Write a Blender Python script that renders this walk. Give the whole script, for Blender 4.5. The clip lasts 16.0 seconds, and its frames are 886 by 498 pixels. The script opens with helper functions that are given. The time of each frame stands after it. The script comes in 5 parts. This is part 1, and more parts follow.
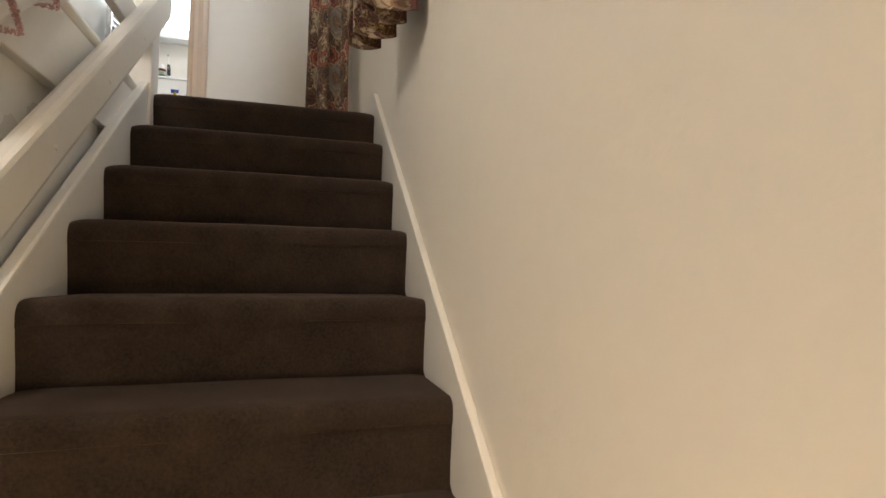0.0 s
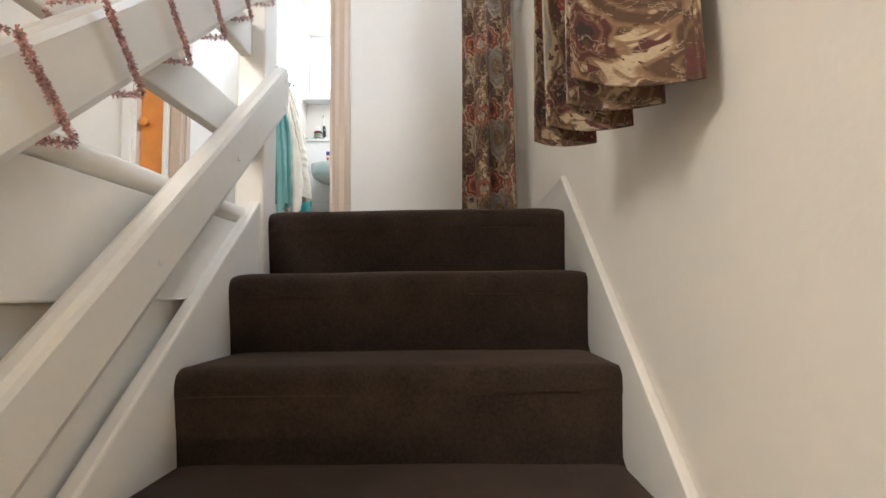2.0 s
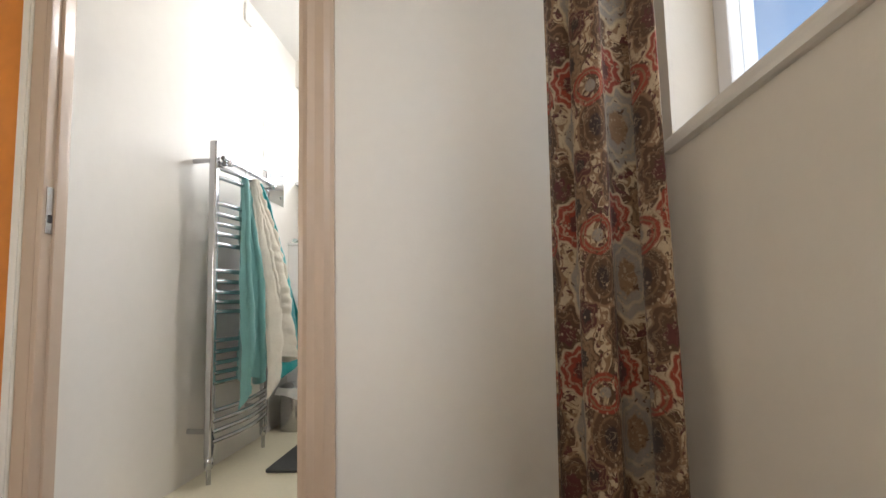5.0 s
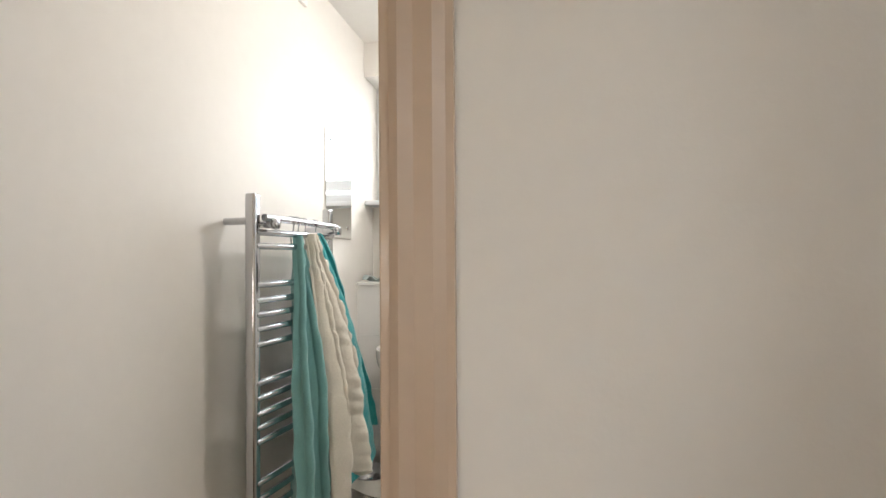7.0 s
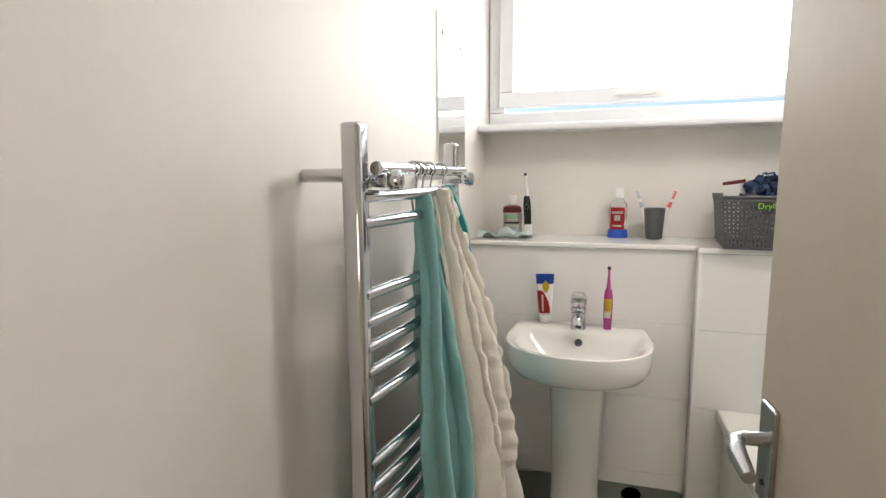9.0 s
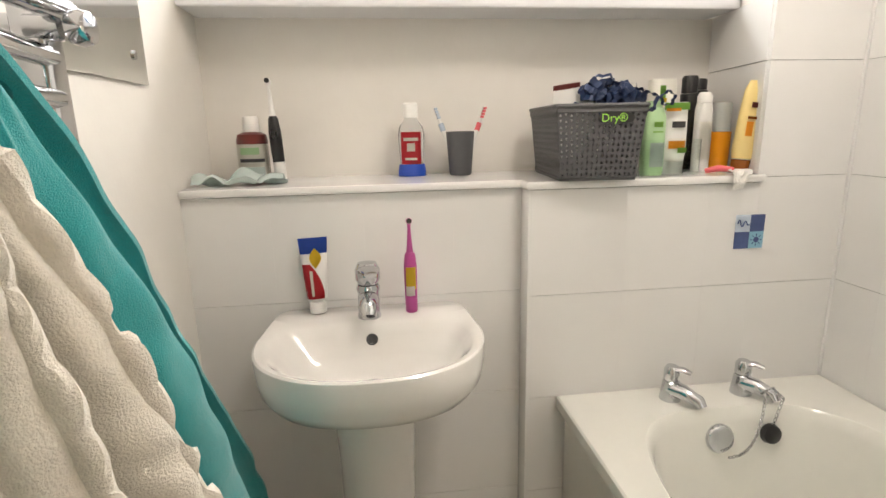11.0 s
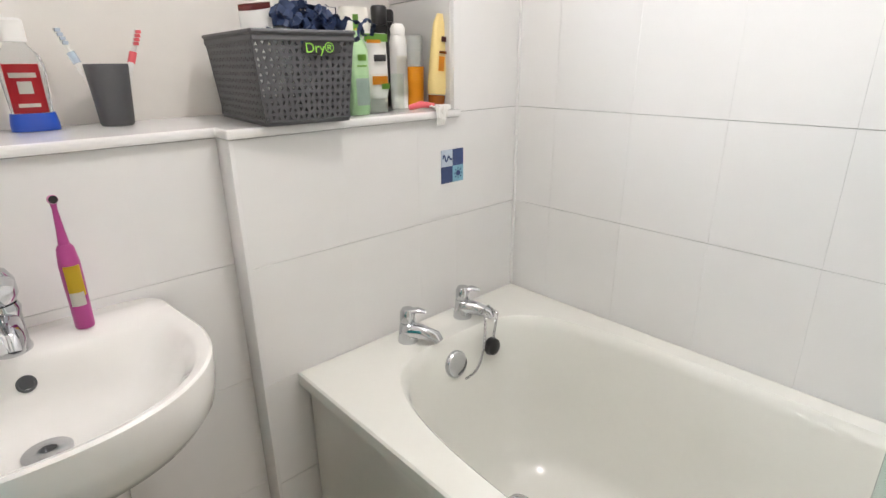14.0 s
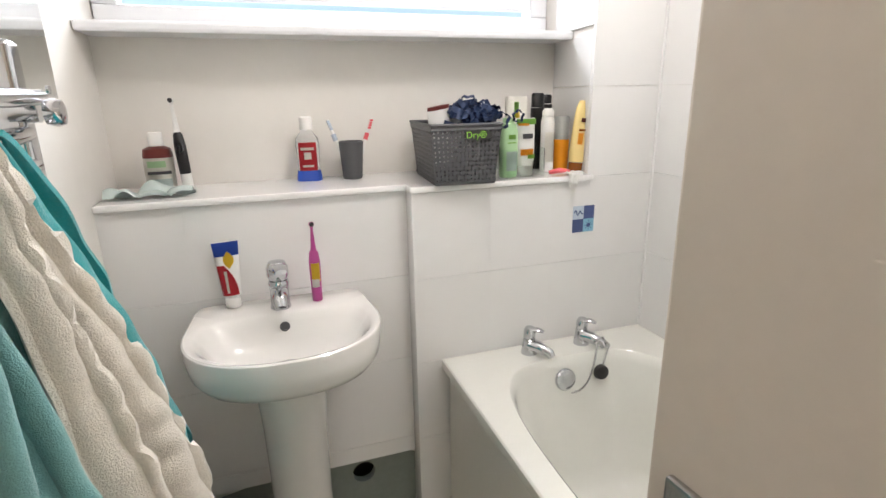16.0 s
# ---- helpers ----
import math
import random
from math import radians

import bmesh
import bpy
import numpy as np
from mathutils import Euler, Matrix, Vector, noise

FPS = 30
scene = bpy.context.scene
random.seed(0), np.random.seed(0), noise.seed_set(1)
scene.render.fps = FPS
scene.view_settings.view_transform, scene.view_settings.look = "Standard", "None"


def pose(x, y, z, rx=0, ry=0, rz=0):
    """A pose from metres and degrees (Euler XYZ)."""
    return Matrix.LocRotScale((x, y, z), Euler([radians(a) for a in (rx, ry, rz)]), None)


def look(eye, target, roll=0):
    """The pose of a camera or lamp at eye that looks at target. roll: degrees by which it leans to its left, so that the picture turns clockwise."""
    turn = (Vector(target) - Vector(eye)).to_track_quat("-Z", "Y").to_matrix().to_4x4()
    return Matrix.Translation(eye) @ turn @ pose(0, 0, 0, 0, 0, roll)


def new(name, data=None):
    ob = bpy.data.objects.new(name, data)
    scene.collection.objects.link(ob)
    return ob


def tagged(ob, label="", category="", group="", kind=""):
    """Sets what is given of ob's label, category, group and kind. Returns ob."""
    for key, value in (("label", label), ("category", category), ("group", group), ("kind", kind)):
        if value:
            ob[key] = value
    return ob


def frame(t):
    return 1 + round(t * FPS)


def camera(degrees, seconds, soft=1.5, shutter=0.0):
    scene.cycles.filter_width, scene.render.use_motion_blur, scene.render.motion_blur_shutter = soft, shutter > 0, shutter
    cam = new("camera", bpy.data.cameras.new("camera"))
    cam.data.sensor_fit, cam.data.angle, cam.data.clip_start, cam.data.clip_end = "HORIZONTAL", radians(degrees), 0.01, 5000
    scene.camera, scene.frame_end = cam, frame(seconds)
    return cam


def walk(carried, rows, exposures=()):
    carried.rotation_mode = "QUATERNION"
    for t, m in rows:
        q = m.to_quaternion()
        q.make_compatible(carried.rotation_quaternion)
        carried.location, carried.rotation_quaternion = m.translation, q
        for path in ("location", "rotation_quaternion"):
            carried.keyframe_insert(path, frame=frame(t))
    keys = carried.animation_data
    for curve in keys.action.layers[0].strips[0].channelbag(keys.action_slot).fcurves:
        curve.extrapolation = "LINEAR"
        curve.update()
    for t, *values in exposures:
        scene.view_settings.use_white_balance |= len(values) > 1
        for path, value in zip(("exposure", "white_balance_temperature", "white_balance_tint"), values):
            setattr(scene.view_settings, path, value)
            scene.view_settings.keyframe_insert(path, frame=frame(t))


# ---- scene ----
cam = camera(80.2, 16.0)
EXPOSURES = [(0, 0.85, 6300, 10), (1, 1.15, 6100, 10), (1.5, 1.25, 5900, 10), (3, 1.5, 6400, 10), (3.5, 1.4, 6900, 10), (6, 0.45, 6200, 12), (7, 0.4, 6700, 12), (8, 0.3, 6450, 12),
             (10.5, 0.35, 7200, 14), (11, 0.45, 7200, 14), (12, 0.58, 6350, 14), (16, 0.52, 6500, 14)]
PATH = [
    (0, (-0.276, -2.009, -0.649), (0.269, -0.088, -0.533), 0.5),
    (0.5, (-0.251, -1.864, -0.582), (0.031, 0.113, -0.456), -0.3),
    (1, (-0.26, -1.695, -0.493), (-0.141, 0.296, -0.353), -0.3),
    (1.5, (-0.269, -1.53, -0.358), (-0.252, 0.464, -0.202), -0.6),
    (2, (-0.272, -1.352, -0.222), (-0.318, 0.64, -0.052), -0.8),
    (2.5, (-0.296, -1.183, -0.104), (-0.386, 0.807, 0.073), -0.8),
    (3, (-0.312, -1.009, 0.024), (-0.422, 0.979, 0.216), -1.2),
    (3.5, (-0.339, -0.841, 0.137), (-0.45, 1.145, 0.35), -0.7),
    (3.7, (-0.34, -0.782, 0.212), (-0.462, 1.204, 0.414), -1.3),
    (5.8, (-0.446, 0.021, 0.882), (-0.597, 2.007, 1.068), -1.0),
    (6, (-0.464, 0.079, 0.909), (-0.646, 2.063, 1.08), -1.1),
    (6.5, (-0.538, 0.265, 1.074), (-0.81, 2.243, 1.196), -0.6),
    (7, (-0.653, 0.44, 1.205), (-1.033, 2.403, 1.234), -0.4),
    (7.5, (-0.799, 0.606, 1.255), (-1.309, 2.538, 1.174), -0.3),
    (8, (-0.935, 0.77, 1.335), (-1.533, 2.67, 1.154), -0.7),
    (8.2, (-0.98, 0.834, 1.341), (-1.599, 2.723, 1.119), -0.5),
    (10.3, (-1.199, 1.559, 1.237), (-1.332, 3.525, 0.899), -0.7),
    (10.5, (-1.193, 1.639, 1.245), (-1.203, 3.599, 0.849), -0.9),
    (11, (-1.149, 1.752, 1.203), (-0.917, 3.688, 0.754), -1.2),
    (11.5, (-1.136, 1.861, 1.166), (-0.623, 3.717, 0.626), -1.3),
    (12, (-1.137, 1.911, 1.148), (-0.363, 3.649, 0.53), -1.0),
    (12.5, (-1.148, 1.937, 1.143), (-0.135, 3.529, 0.48), -0.8),
    (13, (-1.148, 1.947, 1.155), (0.017, 3.422, 0.472), -0.7),
    (13.5, (-1.157, 1.948, 1.172), (0.095, 3.349, 0.49), -0.6),
    (14, (-1.172, 1.942, 1.192), (0.098, 3.333, 0.519), -0.6),
    (14.5, (-1.202, 1.904, 1.231), (0.003, 3.356, 0.57), -0.6),
    (15, (-1.213, 1.85, 1.27), (-0.156, 3.424, 0.635), -0.7),
    (15.5, (-1.193, 1.749, 1.297), (-0.331, 3.453, 0.702), -0.9),
    (16, (-1.188, 1.534, 1.316), (-0.574, 3.353, 0.757), -1.0),
]
walk(cam, [(t, look(eye, target, roll)) for t, eye, target, roll in PATH], EXPOSURES)

# ---- world and light ----
world = bpy.data.worlds.new("sky")
scene.world = world
world.use_nodes = True
wn = world.node_tree.nodes
sky = wn.new("ShaderNodeTexSky")
sky.sky_type, sky.sun_disc = "NISHITA", False
sky.sun_elevation, sky.sun_rotation = radians(35), radians(120)
world.node_tree.links.new(sky.outputs[0], wn["Background"].inputs[0])
wn["Background"].inputs[1].default_value = 0.15


def area(name, place, aim, w, h, power, colour):
    d = bpy.data.lights.new(name, "AREA")
    d.shape, d.size, d.size_y, d.energy, d.color = "RECTANGLE", w, h, power, colour
    ob = new(name, d)
    ob.matrix_world = look(place, aim)
    return ob


area("bathroom_window_daylight", (-0.88, 3.85, 2.2), (-0.70, 2.0, 0.5), 1.9, 1.7, 80, (0.93, 0.97, 1.0))
area("landing_window_daylight", (0.75, 0.15, 2.45), (-0.6, 0.15, 0.0), 2.2, 1.7, 36, (0.88, 0.94, 1.0))
lamp = bpy.data.lights.new("hall_lamp_light", "POINT")
lamp.energy, lamp.color, lamp.shadow_soft_size = 30, (1.0, 0.72, 0.42), 0.07
new("hall_lamp_light", lamp).location = (-0.36, -2.62, -0.92)
lamp2 = bpy.data.lights.new("bathroom_ceiling_light", "POINT")
lamp2.energy, lamp2.color, lamp2.shadow_soft_size = 14, (1.0, 0.975, 0.95), 0.11
new("bathroom_ceiling_light", lamp2).location = (-0.6, 2.3, 2.17)

# added fill for the stair wall; its source is unseen, its place assumed
lamp3 = bpy.data.lights.new("stairwell_fill_light", "POINT")
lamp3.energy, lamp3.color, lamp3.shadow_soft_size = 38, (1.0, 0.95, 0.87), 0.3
new("stairwell_fill_light", lamp3).location = (-1.6, -1.95, 1.1)

# ---- materials ----
def material(name, colour, rough=0.5, metal=0.0, vary=0.06, scale=6.0, fine=60.0, bump=0.0, bump_scale=200.0, coat=0.0,
             transmission=0.0, sheen=0.0, per_object=0.0):
    m = bpy.data.materials.new(name)
    m.use_nodes = True
    n, l = m.node_tree.nodes, m.node_tree.links
    b = n["Principled BSDF"]
    b.inputs["Roughness"].default_value, b.inputs["Metallic"].default_value = rough, metal
    b.inputs["Coat Weight"].default_value = coat
    b.inputs["Transmission Weight"].default_value = transmission
    b.inputs["Sheen Weight"].default_value = sheen
    tc = n.new("ShaderNodeTexCoord")
    big, small = n.new("ShaderNodeTexNoise"), n.new("ShaderNodeTexNoise")
    big.inputs["Scale"].default_value, small.inputs["Scale"].default_value = scale, fine
    big.inputs["Detail"].default_value = small.inputs["Detail"].default_value = 4
    for t in (big, small):
        l.new(tc.outputs["Object"], t.inputs["Vector"])
    add = n.new("ShaderNodeMath")
    add.operation = "ADD"
    l.new(big.outputs["Fac"], add.inputs[0])
    l.new(small.outputs["Fac"], add.inputs[1])
    mr = n.new("ShaderNodeMapRange")
    mr.inputs["From Min"].default_value, mr.inputs["From Max"].default_value = 0.6, 1.4
    mr.inputs["To Min"].default_value, mr.inputs["To Max"].default_value = 1 - vary, 1 + vary
    l.new(add.outputs[0], mr.inputs["Value"])
    hsv = n.new("ShaderNodeHueSaturation")
    hsv.inputs["Color"].default_value = (*colour, 1)
    value = mr.outputs[0]
    if per_object:
        info = n.new("ShaderNodeObjectInfo")
        pr = n.new("ShaderNodeMapRange")
        pr.inputs["To Min"].default_value, pr.inputs["To Max"].default_value = 1 - per_object, 1 + per_object
        l.new(info.outputs["Random"], pr.inputs["Value"])
        mul = n.new("ShaderNodeMath")
        mul.operation = "MULTIPLY"
        l.new(value, mul.inputs[0])
        l.new(pr.outputs[0], mul.inputs[1])
        value = mul.outputs[0]
    l.new(value, hsv.inputs["Value"])
    l.new(hsv.outputs[0], b.inputs["Base Color"])
    rr = n.new("ShaderNodeMapRange")
    rr.inputs["To Min"].default_value, rr.inputs["To Max"].default_value = max(rough - 0.06, 0.02), min(rough + 0.06, 1)
    l.new(big.outputs["Fac"], rr.inputs["Value"])
    l.new(rr.outputs[0], b.inputs["Roughness"])
    if bump:
        bn, bp = n.new("ShaderNodeTexNoise"), n.new("ShaderNodeBump")
        bn.inputs["Scale"].default_value, bn.inputs["Detail"].default_value = bump_scale, 5
        l.new(tc.outputs["Object"], bn.inputs["Vector"])
        bp.inputs["Strength"].default_value, bp.inputs["Distance"].default_value = bump, 0.004
        l.new(bn.outputs["Fac"], bp.inputs["Height"])
        l.new(bp.outputs[0], b.inputs["Normal"])
    return m


def curtain_cloth():
    """Printed paisley: medallions, scalloped cartouches, red scrolls and flowers repeating over cream, laid out along the cloth."""
    m = bpy.data.materials.new("curtain_cloth")
    m.use_nodes = True
    n, l = m.node_tree.nodes, m.node_tree.links
    b = n["Principled BSDF"]
    b.inputs["Roughness"].default_value = 0.85
    b.inputs["Sheen Weight"].default_value = 0.1
    uv = n.new("ShaderNodeTexCoord").outputs["UV"]

    def calc(op, a, c=0.0, d=0.0):
        x = n.new("ShaderNodeMath")
        x.operation = op
        for k, v in enumerate((a, c, d)):
            if isinstance(v, (int, float)):
                x.inputs[k].default_value = v
            else:
                l.new(v, x.inputs[k])
        return x.outputs[0]

    def noise_of(scale, detail=2.0, distort=0.0):
        t = n.new("ShaderNodeTexNoise")
        t.inputs["Scale"].default_value, t.inputs["Detail"].default_value, t.inputs["Distortion"].default_value = scale, detail, distort
        l.new(uv, t.inputs["Vector"])
        return t

    def band(v, lo, hi, soft=0.04):
        """1 where v lies between lo and hi."""
        up = n.new("ShaderNodeMapRange")
        up.inputs["From Min"].default_value, up.inputs["From Max"].default_value = lo - soft, lo + soft
        l.new(v, up.inputs["Value"])
        down = n.new("ShaderNodeMapRange")
        down.inputs["From Min"].default_value, down.inputs["From Max"].default_value = hi + soft, hi - soft
        l.new(v, down.inputs["Value"])
        return calc("MULTIPLY", up.outputs[0], down.outputs[0])

    def lay(fac, under, colour):
        x = n.new("ShaderNodeMix")
        x.data_type = "RGBA"
        l.new(fac, x.inputs[0])
        l.new(under, x.inputs[6])
        x.inputs[7].default_value = (*colour, 1)
        return x.outputs[2]

    wob = n.new("ShaderNodeSeparateColor")
    l.new(noise_of(28, 2).outputs["Color"], wob.inputs[0])
    sep = n.new("ShaderNodeSeparateXYZ")
    l.new(uv, sep.inputs[0])
    fray = n.new("ShaderNodeSeparateColor")
    l.new(noise_of(90, 3).outputs["Color"], fray.inputs[0])
    U = calc("ADD", calc("MULTIPLY_ADD", fray.outputs[0], 0.004, sep.outputs[0]), calc("MULTIPLY_ADD", wob.outputs[0], 0.014, -0.007))
    V = calc("ADD", calc("MULTIPLY_ADD", fray.outputs[1], 0.004, sep.outputs[1]), calc("MULTIPLY_ADD", wob.outputs[1], 0.014, -0.007))
    PU, PV = 0.25, 0.31

    def motif(cu, cv, ru, rv, petals=0, amp=0.0):
        """Distance from the centre of a repeating motif, 1 on its outline."""
        du = calc("SUBTRACT", calc("FLOORED_MODULO", calc("SUBTRACT", U, cu - PU / 2), PU), PU / 2)
        dv = calc("SUBTRACT", calc("FLOORED_MODULO", calc("SUBTRACT", V, cv - PV / 2), PV), PV / 2)
        du, dv = calc("DIVIDE", du, ru), calc("DIVIDE", dv, rv)
        d = calc("SQRT", calc("ADD", calc("MULTIPLY", du, du), calc("MULTIPLY", dv, dv)))
        if petals:
            wave = calc("COSINE", calc("MULTIPLY", calc("ARCTAN2", dv, du), float(petals)))
            d = calc("DIVIDE", d, calc("MULTIPLY_ADD", wave, amp, 1.0))
        return d

    cream, brown, dark = (0.46, 0.36, 0.24), (0.085, 0.043, 0.022), (0.035, 0.02, 0.017)
    red, maroon, grey, tan = (0.25, 0.04, 0.022), (0.09, 0.025, 0.022), (0.25, 0.22, 0.19), (0.22, 0.13, 0.07)
    base = n.new("ShaderNodeRGB")
    base.outputs[0].default_value = (*cream, 1)
    c = base.outputs[0]
    vines = noise_of(24, 2.5, 0.7).outputs["Fac"]
    c = lay(band(vines, 0.46, 0.53, 0.01), c, tan)
    c = lay(band(vines, 0.58, 0.9, 0.012), c, brown)
    c = lay(band(noise_of(46, 2.0, 0.4).outputs["Fac"], 0.57, 0.9, 0.012), c, maroon)
    for cu, cv, ru, rv, petals, amp, fill, line, heart in (
            (0.02, 0.02, 0.050, 0.055, 7, 0.14, brown, tan, maroon),
            (0.145, 0.28, 0.040, 0.045, 8, 0.12, tan, brown, dark),
            (0.20, 0.135, 0.054, 0.082, 8, 0.06, grey, cream, tan),
            (0.075, 0.13, 0.048, 0.056, 0, 0.0, brown, tan, dark),
            (0.235, 0.255, 0.050, 0.050, 9, 0.08, red, cream, maroon),
            (0.125, 0.055, 0.030, 0.030, 5, 0.12, maroon, tan, dark)):
        d = motif(cu, cv, ru, rv, petals, amp)
        c = lay(band(d, -1, 1.12), c, line)
        c = lay(band(d, -1, 1.0), c, fill)
        c = lay(band(d, 0.68, 0.74, 0.05), c, line)
        c = lay(band(d, -1, 0.42), c, heart)
    scroll = motif(0.085, 0.215, 0.052, 0.040)
    c = lay(band(scroll, 0.62, 1.0), c, red)
    c = lay(band(scroll, 0.76, 0.84, 0.03), c, tan)
    c = lay(band(scroll, -1, 0.30), c, grey)
    c = lay(band(noise_of(58, 3, 1.0).outputs["Fac"], 0.57, 0.59, 0.012), c, (0.34, 0.26, 0.17))
    c = lay(band(noise_of(72, 3, 0.6).outputs["Fac"], 0.65, 0.9, 0.015), c, brown)
    dots = n.new("ShaderNodeTexVoronoi")
    dots.inputs["Scale"].default_value = 62
    l.new(uv, dots.inputs["Vector"])
    spots = calc("MULTIPLY", band(dots.outputs["Distance"], -1, 0.2, 0.05), band(noise_of(11, 1).outputs["Fac"], 0.5, 0.9, 0.03))
    c = lay(spots, c, (0.36, 0.27, 0.18))
    weave, wear = noise_of(300, 2), noise_of(40, 4)
    hsv = n.new("ShaderNodeHueSaturation")
    l.new(calc("ADD", calc("MULTIPLY_ADD", weave.outputs["Fac"], 0.4, 0.5), calc("MULTIPLY", wear.outputs["Fac"], 0.55)), hsv.inputs["Value"])
    l.new(c, hsv.inputs["Color"])
    l.new(hsv.outputs[0], b.inputs["Base Color"])
    bp = n.new("ShaderNodeBump")
    bp.inputs["Strength"].default_value, bp.inputs["Distance"].default_value = 0.3, 0.002
    l.new(weave.outputs["Fac"], bp.inputs["Height"])
    l.new(bp.outputs[0], b.inputs["Normal"])
    return m


WALL = material("cream_emulsion", (0.73, 0.68, 0.60), 0.7, vary=0.02, scale=1.5, fine=30, bump=0.12, bump_scale=90)
WALL_WHITE = material("white_emulsion", (0.78, 0.76, 0.72), 0.65, vary=0.02, scale=1.5, fine=30, bump=0.1, bump_scale=90)
BATH_WALL = material("bathroom_paint", (0.77, 0.74, 0.69), 0.6, vary=0.02, scale=1.5, fine=25, bump=0.08, bump_scale=80)
GLOSS = material("white_gloss_paint", (0.78, 0.75, 0.69), 0.3, vary=0.025, scale=4, fine=40, bump=0.06, bump_scale=60, coat=0.2)
ARCH = material("aged_cream_gloss", (0.54, 0.42, 0.32), 0.35, vary=0.03, scale=4, fine=40, bump=0.05, bump_scale=60, coat=0.2)
DOORP = material("door_paint", (0.60, 0.53, 0.45), 0.5, vary=0.03, scale=3, fine=50, bump=0.06, bump_scale=70)
CARPET = material("brown_carpet", (0.060, 0.039, 0.028), 1.0, vary=0.6, scale=9, fine=170, bump=0.6, bump_scale=380, sheen=0.25)
CARPET.node_tree.nodes["Principled BSDF"].inputs["Sheen Tint"].default_value = (1.0, 0.72, 0.58, 1)
VINYL = material("cream_vinyl", (0.66, 0.6, 0.45), 0.4, vary=0.05, scale=5, fine=50)
TILE = material("white_glazed_tile", (0.80, 0.79, 0.775), 0.18, vary=0.012, scale=3, fine=12, bump=0.05, bump_scale=14, per_object=0.006)
GROUT = material("grout", (0.76, 0.74, 0.70), 0.9, vary=0.12, scale=8, fine=80)
PORCELAIN = material("white_porcelain", (0.83, 0.81, 0.78), 0.08, vary=0.01, coat=0.5)
ACRYLIC = material("cream_acrylic", (0.79, 0.785, 0.73), 0.13, vary=0.012, coat=0.3)
PANEL = material("bath_panel_plastic", (0.7, 0.68, 0.63), 0.35, vary=0.02)
CHROME = material("chrome", (0.58, 0.59, 0.61), 0.08, 1.0, vary=0.03)
SATIN = material("satin_steel", (0.48, 0.48, 0.48), 0.25, 1.0, vary=0.05)
UPVC = material("white_upvc", (0.8, 0.81, 0.83), 0.25, vary=0.01)
MIRROR = material("mirror_silver", (0.88, 0.9, 0.9), 0.02, 1.0, vary=0.0)
TEAL_PALE = material("pale_teal_terry", (0.20, 0.45, 0.45), 1.0, vary=0.14, scale=10, fine=250, bump=0.5, bump_scale=650, sheen=0.4)
TEAL = material("teal_terry", (0.012, 0.33, 0.34), 1.0, vary=0.14, scale=10, fine=250, bump=0.5, bump_scale=650, sheen=0.4)
CREAM_TERRY = material("cream_terry", (0.84, 0.79, 0.70), 1.0, vary=0.1, scale=10, fine=200, bump=0.6, bump_scale=500, sheen=0.4)
TINSEL = material("pink_tinsel", (0.62, 0.38, 0.36), 0.35, 0.35, vary=0.5, scale=60, fine=300)
CLOTH = curtain_cloth()
PINE = material("warm_lit_pine", (0.75, 0.28, 0.05), 0.4, vary=0.12, scale=3, fine=20)
GREY_PLASTIC = material("grey_plastic", (0.085, 0.085, 0.09), 0.5, vary=0.05, fine=200, bump=0.1)
BLACK = material("black_plastic", (0.012, 0.011, 0.012), 0.3, vary=0.05)
WHITE_PLASTIC = material("white_plastic", (0.8, 0.79, 0.76), 0.3, vary=0.02)
RED = material("red_label", (0.55, 0.02, 0.03), 0.3, vary=0.03)
BLUE = material("blue_plastic", (0.015, 0.07, 0.42), 0.3, vary=0.03)
NAVY = material("navy_net", (0.012, 0.03, 0.09), 0.6, vary=0.3, fine=150)
GREENL = material("lime_print", (0.35, 0.8, 0.08), 0.4, vary=0.03)
GREEN_PALE = material("pale_green_plastic", (0.45, 0.68, 0.38), 0.3, vary=0.03)
GREEN = material("leaf_green_print", (0.2, 0.45, 0.06), 0.4, vary=0.05)
ORANGE = material("orange_plastic", (0.85, 0.33, 0.015), 0.3, vary=0.04)
BUTTER = material("butter_plastic", (0.85, 0.66, 0.28), 0.35, vary=0.03)
AMBER = material("amber_plastic", (0.28, 0.08, 0.01), 0.2, vary=0.05)
MAROON = material("maroon_plastic", (0.12, 0.015, 0.012), 0.3, vary=0.05)
PINK = material("magenta_plastic", (0.42, 0.055, 0.24), 0.3, vary=0.04)
CORAL = material("coral_plastic", (0.75, 0.12, 0.14), 0.35, vary=0.05)
YELLOW = material("yellow_print", (0.8, 0.55, 0.03), 0.4, vary=0.03)
MINT = material("mint_film", (0.74, 0.85, 0.82), 0.2, vary=0.05, transmission=0.35)
CLEAR = material("clear_plastic", (0.9, 0.92, 0.92), 0.06, vary=0.0, transmission=0.9)
FROST = material("frosted_plastic", (0.85, 0.88, 0.85), 0.3, vary=0.0, transmission=0.75)
GLASS = material("window_glass", (0.95, 0.97, 0.97), 0.01, vary=0.0, transmission=1.0)
TRAY = material("clear_tray", (0.93, 0.97, 0.94), 0.12, vary=0.0, transmission=1.0)
TRAY.node_tree.nodes["Principled BSDF"].inputs["IOR"].default_value = 1.07
SCREEN = material("green_tinted_glass", (0.80, 0.92, 0.9), 0.03, vary=0.0, transmission=0.95)
SLATE = material("grey_green_board", (0.20, 0.23, 0.21), 0.5, vary=0.08)
ART_DARK = material("indigo_glaze", (0.06, 0.09, 0.22), 0.15, vary=0.1, fine=90)
ART_LIGHT = material("sky_blue_glaze", (0.22, 0.45, 0.6), 0.15, vary=0.1, fine=90)
